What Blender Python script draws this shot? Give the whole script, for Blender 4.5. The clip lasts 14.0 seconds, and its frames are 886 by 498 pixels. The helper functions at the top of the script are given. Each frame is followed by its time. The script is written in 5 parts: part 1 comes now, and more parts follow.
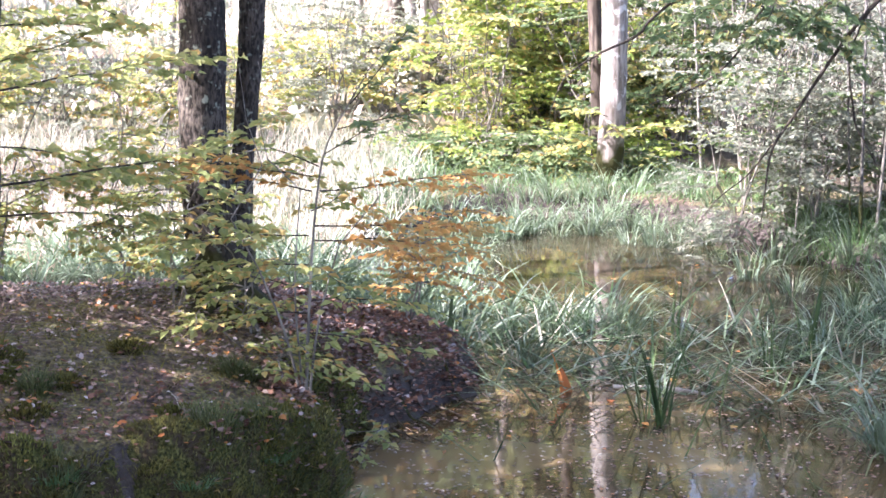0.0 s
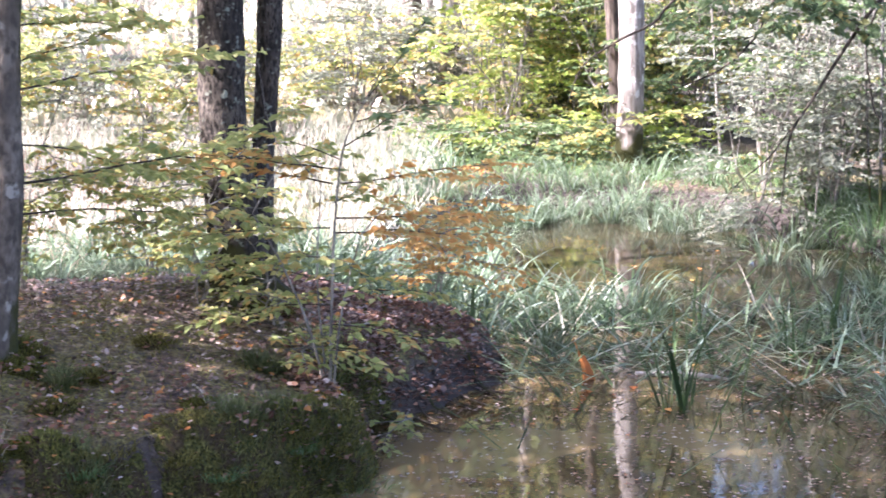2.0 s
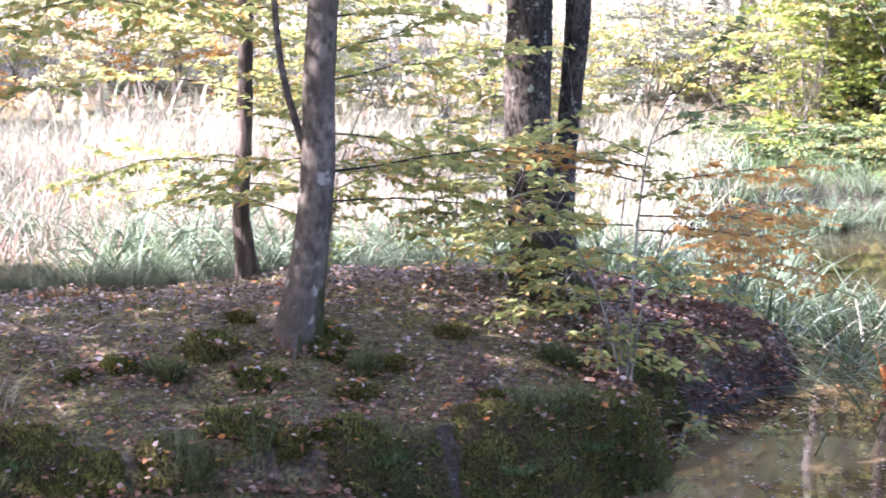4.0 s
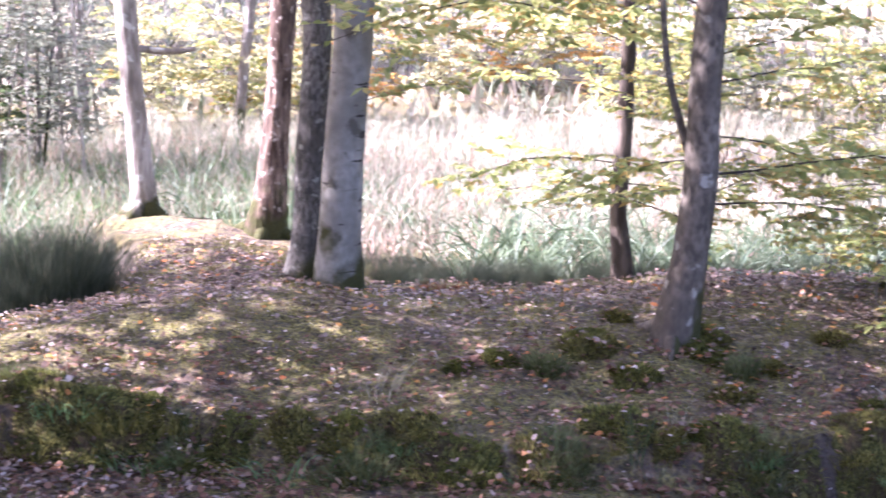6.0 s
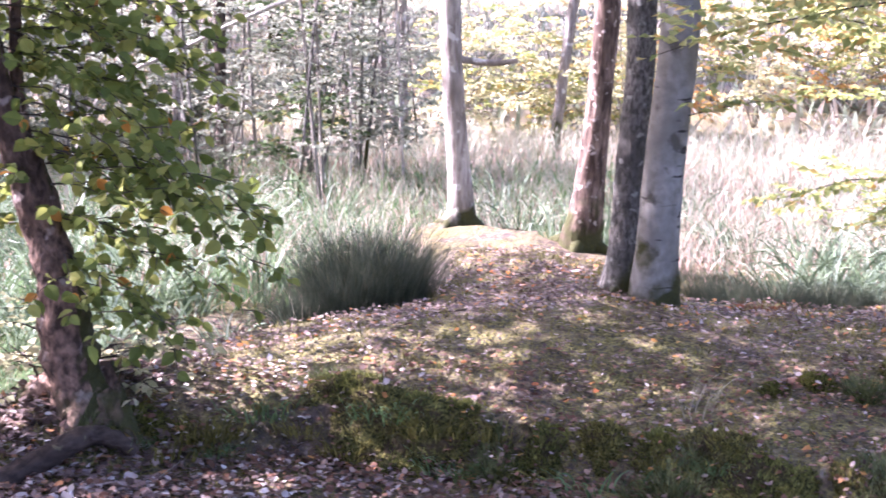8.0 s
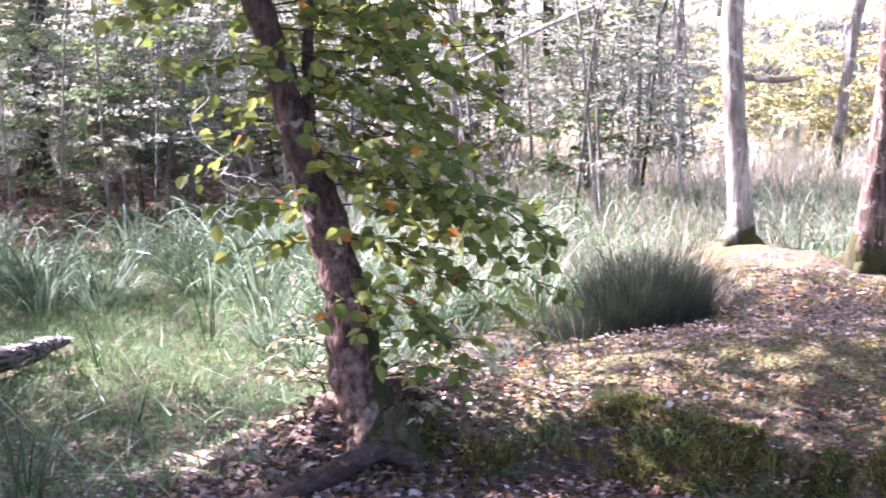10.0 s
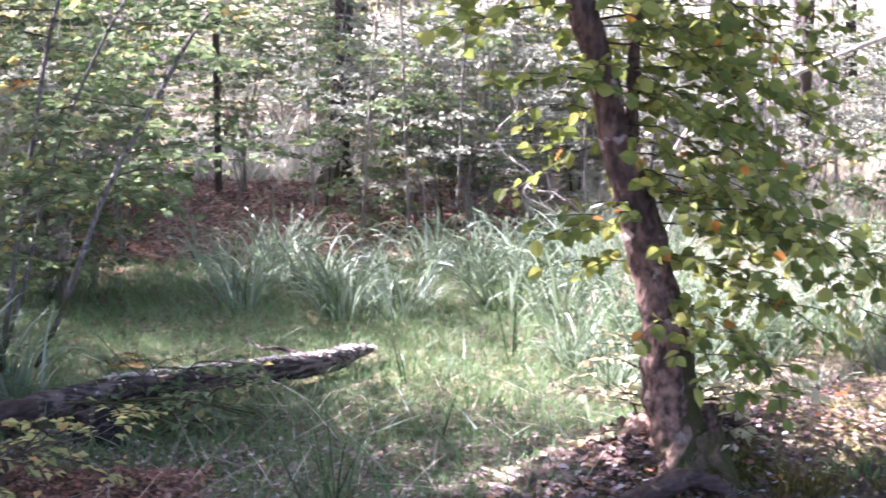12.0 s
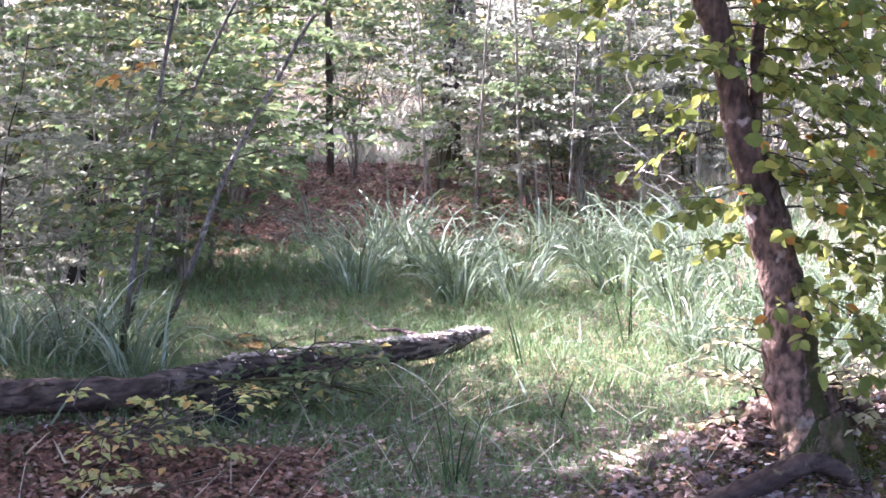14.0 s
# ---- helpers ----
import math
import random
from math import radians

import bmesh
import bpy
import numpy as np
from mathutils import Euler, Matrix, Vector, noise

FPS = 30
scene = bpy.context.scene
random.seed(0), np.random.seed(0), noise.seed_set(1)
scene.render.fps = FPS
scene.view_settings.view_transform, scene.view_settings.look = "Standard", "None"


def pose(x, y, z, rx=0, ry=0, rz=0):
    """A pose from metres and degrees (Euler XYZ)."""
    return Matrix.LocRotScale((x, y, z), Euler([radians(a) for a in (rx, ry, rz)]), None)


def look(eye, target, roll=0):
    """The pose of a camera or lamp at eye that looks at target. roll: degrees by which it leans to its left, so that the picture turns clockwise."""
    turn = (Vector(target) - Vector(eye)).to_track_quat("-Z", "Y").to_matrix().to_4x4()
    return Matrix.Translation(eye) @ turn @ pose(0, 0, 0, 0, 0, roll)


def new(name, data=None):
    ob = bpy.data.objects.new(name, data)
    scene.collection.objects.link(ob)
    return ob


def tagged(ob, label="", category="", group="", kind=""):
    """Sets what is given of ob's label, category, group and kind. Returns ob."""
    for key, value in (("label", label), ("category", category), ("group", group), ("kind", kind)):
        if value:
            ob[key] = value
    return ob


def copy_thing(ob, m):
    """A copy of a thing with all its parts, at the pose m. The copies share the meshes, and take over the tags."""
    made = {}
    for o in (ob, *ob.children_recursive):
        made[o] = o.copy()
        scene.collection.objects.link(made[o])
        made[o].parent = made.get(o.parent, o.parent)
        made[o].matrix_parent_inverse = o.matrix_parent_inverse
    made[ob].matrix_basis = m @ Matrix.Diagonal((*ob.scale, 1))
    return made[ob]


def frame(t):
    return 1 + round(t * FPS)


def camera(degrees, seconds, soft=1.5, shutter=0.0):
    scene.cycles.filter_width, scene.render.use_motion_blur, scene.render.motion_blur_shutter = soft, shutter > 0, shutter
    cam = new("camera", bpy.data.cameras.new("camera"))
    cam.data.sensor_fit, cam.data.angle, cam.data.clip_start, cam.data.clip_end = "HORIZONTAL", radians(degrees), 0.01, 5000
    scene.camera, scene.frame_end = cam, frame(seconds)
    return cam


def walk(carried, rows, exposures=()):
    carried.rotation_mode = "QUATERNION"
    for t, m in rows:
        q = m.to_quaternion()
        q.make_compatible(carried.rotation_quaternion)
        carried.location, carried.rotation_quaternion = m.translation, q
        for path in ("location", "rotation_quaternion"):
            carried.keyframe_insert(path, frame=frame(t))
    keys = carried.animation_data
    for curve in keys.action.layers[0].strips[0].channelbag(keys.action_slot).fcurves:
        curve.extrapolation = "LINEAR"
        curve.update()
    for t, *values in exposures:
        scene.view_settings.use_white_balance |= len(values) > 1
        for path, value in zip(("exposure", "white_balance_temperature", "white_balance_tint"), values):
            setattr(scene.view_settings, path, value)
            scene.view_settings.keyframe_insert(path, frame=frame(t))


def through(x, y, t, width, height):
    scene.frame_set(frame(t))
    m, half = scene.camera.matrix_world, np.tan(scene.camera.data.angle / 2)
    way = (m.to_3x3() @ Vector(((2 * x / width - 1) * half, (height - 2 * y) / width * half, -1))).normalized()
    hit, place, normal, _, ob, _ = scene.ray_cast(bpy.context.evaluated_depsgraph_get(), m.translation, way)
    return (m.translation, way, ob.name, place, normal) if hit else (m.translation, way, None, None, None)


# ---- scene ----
# ---------- camera and its walk ----------
cam = camera(26.13, 14.0, soft=1.6, shutter=0.4)
# seconds, eye x, y, z, tilt below the horizon, roll, heading to the left of +y
PATH = [
    (0.0, -0.066, 0.643, 1.976, 10.54, 0.90, 4.24),
    (0.5, -0.059, 0.627, 1.983, 10.32, 0.12, 4.12),
    (1.0, -0.057, 0.634, 1.980, 10.09, 0.39, 4.07),
    (1.5, -0.047, 0.607, 1.975, 10.58, 0.01, 4.31),
    (2.0, -0.062, 0.601, 1.981, 10.82, -0.20, 4.88),
    (2.5, -0.104, 0.613, 1.977, 10.72, -0.12, 8.05),
    (3.0, -0.103, 0.605, 1.974, 10.65, -0.45, 9.86),
    (3.2, -0.111, 0.613, 1.972, 10.74, -0.45, 10.63),
    (5.3, -0.203, 0.477, 2.015, 11.13, 1.20, 19.07),
    (5.5, -0.205, 0.470, 2.015, 11.15, 0.94, 20.47),
    (6.0, -0.222, 0.492, 1.999, 11.04, 0.21, 24.27),
    (6.5, -0.230, 0.490, 1.998, 10.95, 0.29, 26.81),
    (7.0, -0.234, 0.484, 1.997, 10.86, 0.38, 29.03),
    (7.5, -0.248, 0.483, 1.989, 10.75, 0.44, 31.45),
    (8.0, -0.270, 0.482, 1.987, 10.64, 0.59, 33.61),
    (8.5, -0.286, 0.466, 1.992, 10.46, 0.30, 35.68),
    (8.7, -0.290, 0.462, 1.990, 10.40, 0.21, 36.40),
    (10.8, -0.369, 0.420, 2.040, 10.15, -0.29, 44.79),
    (11.0, -0.389, 0.412, 2.034, 10.08, -0.19, 45.41),
    (11.5, -0.427, 0.409, 2.026, 9.96, -0.61, 47.51),
    (12.0, -0.504, 0.411, 2.012, 9.82, 0.20, 50.17),
    (12.5, -0.521, 0.344, 2.002, 9.63, 0.02, 51.93),
    (13.0, -0.531, 0.347, 2.003, 9.62, -0.06, 52.42),
    (13.5, -0.534, 0.343, 2.000, 9.88, -0.32, 52.86),
    (14.0, -0.536, 0.342, 2.004, 10.28, -0.03, 53.26),
]
walk(cam, [(t, pose(x, y, z, 90 - tilt, 0, head) @ pose(0, 0, 0, 0, 0, roll)) for t, x, y, z, tilt, roll, head in PATH],
     exposures=[(0.0, 3.12, 5640, 29), (3.2, 3.12, 5600, 32), (6.0, 3.17, 5520, 41), (8.7, 3.12, 5520, 43), (11.0, 3.24, 5560, 40), (12.5, 3.42, 5600, 40), (14.0, 3.5, 5600, 40)])

# ---------- daylight: low autumn sun from the left, behind the viewer's shoulder ----------
SUN_AZ, SUN_EL = 113.0, 40.0


def heading(az):
    return Vector((-math.sin(radians(az)), math.cos(radians(az)), 0))


world = bpy.data.worlds.new("sky")
scene.world = world
world.use_nodes = True
sky = world.node_tree.nodes.new("ShaderNodeTexSky")
sky.sky_type, sky.sun_disc = "NISHITA", False
sky.dust_density, sky.ozone_density = 3.5, 0.6
sky.sun_elevation, sky.sun_rotation = radians(SUN_EL), radians(-SUN_AZ)
world.node_tree.links.new(sky.outputs[0], world.node_tree.nodes["Background"].inputs[0])
world.node_tree.nodes["Background"].inputs[1].default_value = 0.107
sun = new("sun", bpy.data.lights.new("sun", "SUN"))
sun.data.energy, sun.data.angle, sun.data.color = 5.0, radians(0.6), (1.0, 0.95, 0.87)
to_sun = heading(SUN_AZ) * math.cos(radians(SUN_EL)) + Vector((0, 0, math.sin(radians(SUN_EL))))
sun.matrix_world = look(to_sun * 60, (0, 0, 0))

# ---------- materials ----------


def material(name):
    m = bpy.data.materials.new(name)
    m.use_nodes = True
    return m, m.node_tree, m.node_tree.nodes["Principled BSDF"]


def node(tree, kind, **values):
    n = tree.nodes.new(kind)
    for key, value in values.items():
        if key in n.inputs:
            n.inputs[key].default_value = value
    return n


def noise_of(tree, scale, detail=4.0, stretch=None):
    co = tree.nodes.new("ShaderNodeTexCoord")
    n = node(tree, "ShaderNodeTexNoise", Scale=scale, Detail=detail)
    if stretch:
        mp = node(tree, "ShaderNodeMapping", Scale=stretch)
        tree.links.new(co.outputs["Object"], mp.inputs[0])
        tree.links.new(mp.outputs[0], n.inputs["Vector"])
    else:
        tree.links.new(co.outputs["Object"], n.inputs["Vector"])
    return n.outputs["Fac"]


def ramp(tree, fac, stops):
    r = tree.nodes.new("ShaderNodeValToRGB")
    while len(r.color_ramp.elements) < len(stops):
        r.color_ramp.elements.new(0.5)
    for e, (p, c) in zip(r.color_ramp.elements, stops):
        e.position, e.color = p, (*c, 1)
    tree.links.new(fac, r.inputs[0])
    return r.outputs[0]


def blend(tree, fac, a, b, mode="MIX"):
    m = tree.nodes.new("ShaderNodeMixRGB")
    m.blend_type = mode
    for socket, value in zip(m.inputs, (fac, a, b)):
        if isinstance(value, bpy.types.NodeSocket):
            tree.links.new(value, socket)
        elif isinstance(value, (int, float)):
            socket.default_value = value
        else:
            socket.default_value = (*value, 1)
    return m.outputs[0]


def bump(tree, bsdf, height, strength, distance):
    b = node(tree, "ShaderNodeBump", Strength=strength, Distance=distance)
    tree.links.new(height, b.inputs["Height"])
    tree.links.new(b.outputs[0], bsdf.inputs["Normal"])


def bark(name, dark, light, patch, patch_at=0.6, moss=0.0, ridges=38.0, relief=0.02, marks=None, sharp=0.10, along=(1, 1, 0.22), spot=9.0, bar=7.0, lee=None, lee_top=0.9):
    """Bark: upright ridges, blotches of lichen, moss creeping up from the foot, dark level marks on birch."""
    m, tree, bsdf = material(name)
    ridge = noise_of(tree, ridges, 5, along)
    c = ramp(tree, ridge, [(0.5 - sharp, dark), (0.5 + sharp, light)])
    c = blend(tree, ramp(tree, noise_of(tree, 3.5, 5), [(0.38, (0.75, 0.75, 0.75)), (0.62, (0, 0, 0))]), c, dark)
    spots = ramp(tree, noise_of(tree, spot, 6), [(patch_at, (0, 0, 0)), (patch_at + 0.07, (1, 1, 1))])
    c = blend(tree, spots, c, patch)
    if marks:
        bars = ramp(tree, noise_of(tree, bar, 3, (0.8, 0.8, 4.5)), [(0.635, (0, 0, 0)), (0.69, (1, 1, 1))])
        c = blend(tree, bars, c, marks)
    if moss:
        co = tree.nodes.new("ShaderNodeTexCoord")
        sep = tree.nodes.new("ShaderNodeSeparateXYZ")
        tree.links.new(co.outputs["Object"], sep.inputs[0])
        add = node(tree, "ShaderNodeMath")
        add.operation = "SUBTRACT"
        tree.links.new(noise_of(tree, 6, 5), add.inputs[0])
        tree.links.new(sep.outputs["Z"], add.inputs[1])
        foot = ramp(tree, add.outputs[0], [(max(0.0, 0.45 - moss), (0, 0, 0)), (max(0.1, 0.6 - moss), (1, 1, 1))])
        c = blend(tree, foot, c, blend(tree, noise_of(tree, 60, 3), (0.020, 0.022, 0.007), (0.06, 0.058, 0.017)))
    if lee:
        # moss that keeps to the damp side of the lower trunk
        geo = tree.nodes.new("ShaderNodeNewGeometry")
        face = tree.nodes.new("ShaderNodeVectorMath")
        face.operation = "DOT_PRODUCT"
        tree.links.new(geo.outputs["True Normal"], face.inputs[0])
        face.inputs[1].default_value = (*lee, 0)
        co = tree.nodes.new("ShaderNodeTexCoord")
        sep = tree.nodes.new("ShaderNodeSeparateXYZ")
        tree.links.new(co.outputs["Object"], sep.inputs[0])
        fade = node(tree, "ShaderNodeMapRange")
        for k, value in enumerate((lee_top, 0.0, -0.5, 0.35)):
            fade.inputs[k + 1].default_value = value
        tree.links.new(sep.outputs["Z"], fade.inputs[0])
        total = node(tree, "ShaderNodeMath")
        tree.links.new(face.outputs["Value"], total.inputs[0])
        tree.links.new(fade.outputs[0], total.inputs[1])
        rough = node(tree, "ShaderNodeMath")
        tree.links.new(total.outputs[0], rough.inputs[0])
        tree.links.new(noise_of(tree, 9, 6), rough.inputs[1])
        c = blend(tree, ramp(tree, rough.outputs[0], [(0.82, (0, 0, 0)), (0.98, (1, 1, 1))]), c, blend(tree, noise_of(tree, 70, 3), (0.014, 0.016, 0.005), (0.055, 0.055, 0.015)))
    tree.links.new(c, bsdf.inputs["Base Color"])
    bsdf.inputs["Roughness"].default_value = 0.9
    bsdf.inputs["Specular IOR Level"].default_value = 0.2
    bump(tree, bsdf, ridge, 0.9, relief)
    return m


def leafy(name, stops, through=0.45, gloss=0.45):
    """Leaves: each one its own tone, and light shining through."""
    m, tree, bsdf = material(name)
    geo = tree.nodes.new("ShaderNodeNewGeometry")
    c = ramp(tree, geo.outputs["Random Per Island"], stops)
    c = blend(tree, ramp(tree, noise_of(tree, 2.2, 3), [(0.3, (0.55, 0.55, 0.55)), (0.7, (0.0, 0.0, 0.0))]), c,
              blend(tree, 0.45, c, stops[0][1]))
    tree.links.new(c, bsdf.inputs["Base Color"])
    bsdf.inputs["Roughness"].default_value = gloss + 0.1
    bsdf.inputs["Specular IOR Level"].default_value = 0.13
    back = tree.nodes.new("ShaderNodeBsdfTranslucent")
    tree.links.new(c, back.inputs["Color"])
    mix = tree.nodes.new("ShaderNodeMixShader")
    mix.inputs[0].default_value = through
    out = tree.nodes["Material Output"]
    tree.links.new(bsdf.outputs[0], mix.inputs[1])
    tree.links.new(back.outputs[0], mix.inputs[2])
    tree.links.new(mix.outputs[0], out.inputs["Surface"])
    return m


BARK_DARK = bark("ridged_dark_bark", (0.014, 0.011, 0.008), (0.11, 0.09, 0.067), (0.17, 0.18, 0.135), 0.60, moss=0.33, ridges=75, relief=0.012, along=(1, 1, 0.4), spot=26)
BARK_GREY = bark("smooth_grey_bark", (0.06, 0.049, 0.037), (0.175, 0.147, 0.112), (0.26, 0.24, 0.195), 0.62, moss=0.12, lee=(0.8, 0.2), lee_top=0.45, ridges=40, relief=0.006, sharp=0.13, along=(1, 1, 0.6), spot=14)
BARK_BIRCH = bark("birch_bark", (0.14, 0.13, 0.108), (0.31, 0.295, 0.255), (0.085, 0.078, 0.06), 0.59, moss=0.33, ridges=24, relief=0.006, sharp=0.22, along=(1, 1, 0.9), marks=(0.03, 0.025, 0.02), spot=9, bar=7)
BARK_ASH = bark("ash_grey_bark", (0.055, 0.05, 0.042), (0.20, 0.185, 0.16), (0.26, 0.255, 0.22), 0.60, moss=0.22, ridges=70, relief=0.008, sharp=0.12, along=(1, 1, 0.45), spot=22)
TWIG_GREY = bark("grey_twig_bark", (0.11, 0.098, 0.078), (0.27, 0.245, 0.20), (0.34, 0.32, 0.27), 0.62, ridges=40, relief=0.002)
LOG_BROWN = bark("dark_brown_wet_log", (0.022, 0.015, 0.011), (0.095, 0.068, 0.05), (0.13, 0.115, 0.06), 0.62, ridges=40, relief=0.015, sharp=0.14, along=(1, 0.3, 1), spot=10)
BARK_PALE = bark("pale_lichened_bark", (0.14, 0.118, 0.097), (0.37, 0.335, 0.295), (0.48, 0.46, 0.42), 0.57, moss=0.06, ridges=34, relief=0.012, spot=12, sharp=0.14)
BARK_RED = bark("rusty_bark", (0.045, 0.028, 0.02), (0.27, 0.19, 0.145), (0.44, 0.37, 0.32), 0.60, moss=0.18, ridges=34, relief=0.02, sharp=0.12, spot=24)
BARK_BROWN = bark("brown_bark", (0.04, 0.031, 0.023), (0.125, 0.098, 0.074), (0.22, 0.19, 0.15), 0.66, ridges=30, relief=0.012)
BARK_ALDER = bark("alder_bark", (0.038, 0.024, 0.017), (0.23, 0.145, 0.10), (0.33, 0.255, 0.21), 0.60, moss=0.04, ridges=36, relief=0.03, sharp=0.13, along=(1, 1, 0.6), spot=12, lee=(0.6, 0.8), lee_top=0.75)
TWIG = bark("twig_bark", (0.03, 0.024, 0.018), (0.09, 0.07, 0.05), (0.15, 0.14, 0.11), 0.66, ridges=40, relief=0.002)
TWIG_PALE = bark("bleached_wood", (0.26, 0.23, 0.19), (0.50, 0.46, 0.40), (0.55, 0.52, 0.46), 0.6, ridges=40, relief=0.003)
DEADWOOD = bark("rotting_wood", (0.022, 0.016, 0.012), (0.18, 0.142, 0.11), (0.36, 0.32, 0.28), 0.64, ridges=46, relief=0.015, sharp=0.08, along=(1, 0.25, 1), spot=26)
BLACKWOOD = bark("black_wet_wood", (0.010, 0.008, 0.006), (0.035, 0.028, 0.022), (0.06, 0.055, 0.045), 0.68, ridges=30, relief=0.015)

LEAF_GREEN = leafy("green_leaves", [(0.0, (0.078, 0.115, 0.047)), (0.45, (0.118, 0.165, 0.07)), (0.85, (0.18, 0.225, 0.098)), (0.97, (0.34, 0.28, 0.09))], through=0.45)
LEAF_BEECH = leafy("yellowing_beech_leaves", [(0.0, (0.22, 0.26, 0.085)), (0.45, (0.36, 0.39, 0.14)), (0.75, (0.50, 0.47, 0.19)), (0.93, (0.56, 0.36, 0.12))], through=0.62)
LEAF_ORANGE = leafy("orange_beech_leaves", [(0.0, (0.42, 0.33, 0.12)), (0.4, (0.54, 0.34, 0.11)), (0.8, (0.57, 0.29, 0.09)), (1.0, (0.44, 0.17, 0.05))], through=0.55)
LEAF_ALDER = leafy("alder_leaves", [(0.0, (0.095, 0.125, 0.027)), (0.55, (0.18, 0.215, 0.048)), (0.95, (0.35, 0.345, 0.085)), (0.995, (0.42, 0.17, 0.03))], through=0.5)
LEAF_WILLOW = leafy("grey_green_leaves", [(0.0, (0.165, 0.182, 0.13)), (0.5, (0.245, 0.262, 0.188)), (0.9, (0.33, 0.34, 0.25)), (1.0, (0.38, 0.34, 0.23))], through=0.55)
LEAF_YELLOW = leafy("yellow_autumn_leaves", [(0.0, (0.29, 0.30, 0.15)), (0.5, (0.45, 0.43, 0.24)), (0.9, (0.57, 0.51, 0.32)), (1.0, (0.52, 0.36, 0.20))], through=0.5)
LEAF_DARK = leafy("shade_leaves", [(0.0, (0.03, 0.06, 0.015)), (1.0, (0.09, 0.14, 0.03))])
SEDGE = leafy("blue_green_sedge", [(0.0, (0.05, 0.075, 0.032)), (0.35, (0.12, 0.16, 0.085)), (0.65, (0.205, 0.265, 0.165)), (0.92, (0.33, 0.39, 0.30)), (1.0, (0.42, 0.32, 0.17))], through=0.35, gloss=0.28)
MEADOW = leafy("bleached_meadow_grass", [(0.0, (0.20, 0.24, 0.155)), (0.35, (0.35, 0.36, 0.26)), (0.7, (0.52, 0.48, 0.38)), (1.0, (0.55, 0.42, 0.34))], through=0.3)
REED_GREEN = leafy("dark_reed_leaves", [(0.0, (0.02, 0.04, 0.014)), (0.7, (0.05, 0.09, 0.03)), (1.0, (0.11, 0.15, 0.06))], through=0.25, gloss=0.28)
STALK = leafy("pinkish_withered_stalks", [(0.0, (0.24, 0.15, 0.11)), (0.6, (0.42, 0.29, 0.23)), (1.0, (0.52, 0.42, 0.33))], through=0.3)
LEAF_LIME = leafy("lime_green_autumn_leaves", [(0.0, (0.19, 0.27, 0.055)), (0.5, (0.32, 0.39, 0.09)), (0.9, (0.48, 0.48, 0.13)), (1.0, (0.56, 0.45, 0.16))], through=0.55)
RUST = leafy("rusty_fern", [(0.0, (0.09, 0.035, 0.018)), (1.0, (0.26, 0.11, 0.05))], through=0.3)
RUSH = leafy("dark_rush", [(0.0, (0.035, 0.045, 0.027)), (0.6, (0.075, 0.092, 0.057)), (1.0, (0.15, 0.15, 0.10))], through=0.15, gloss=0.6)
GRASS = leafy("fine_marsh_grass", [(0.0, (0.055, 0.105, 0.036)), (0.5, (0.12, 0.195, 0.072)), (1.0, (0.21, 0.28, 0.13))], through=0.35)
MOSS_BLADES = leafy("moss_blades", [(0.0, (0.045, 0.042, 0.011)), (0.5, (0.135, 0.122, 0.030)), (1.0, (0.27, 0.235, 0.062))], through=0.3)
LITTER = leafy("fallen_leaves", [(0.0, (0.062, 0.040, 0.030)), (0.35, (0.135, 0.088, 0.066)), (0.62, (0.24, 0.165, 0.135)), (0.84, (0.34, 0.26, 0.22)), (0.95, (0.50, 0.43, 0.38)), (0.985, (0.42, 0.20, 0.09))], through=0.12, gloss=0.38)
LITTER_RED = leafy("red_brown_litter", [(0.0, (0.07, 0.032, 0.02)), (0.5, (0.16, 0.078, 0.046)), (0.85, (0.27, 0.145, 0.09)), (1.0, (0.38, 0.27, 0.2))], through=0.1)
LITTER_YELLOW = leafy("fallen_orange_leaves", [(0.0, (0.40, 0.26, 0.07)), (0.5, (0.42, 0.17, 0.05)), (1.0, (0.36, 0.10, 0.035))], through=0.2, gloss=0.35)
LITTER_PALE = leafy("bleached_and_sunlit_leaves", [(0.0, (0.22, 0.17, 0.13)), (0.4, (0.40, 0.35, 0.30)), (1.0, (0.60, 0.56, 0.52))], through=0.1, gloss=0.4)
MOSS_GREEN = leafy("dark_green_moss", [(0.0, (0.038, 0.042, 0.009)), (0.5, (0.11, 0.115, 0.024)), (1.0, (0.23, 0.22, 0.05))], through=0.25, gloss=0.6)
REED_DEAD = leafy("dead_sedge_leaves", [(0.0, (0.20, 0.18, 0.12)), (0.5, (0.33, 0.31, 0.22)), (1.0, (0.46, 0.42, 0.32))], through=0.2, gloss=0.3)


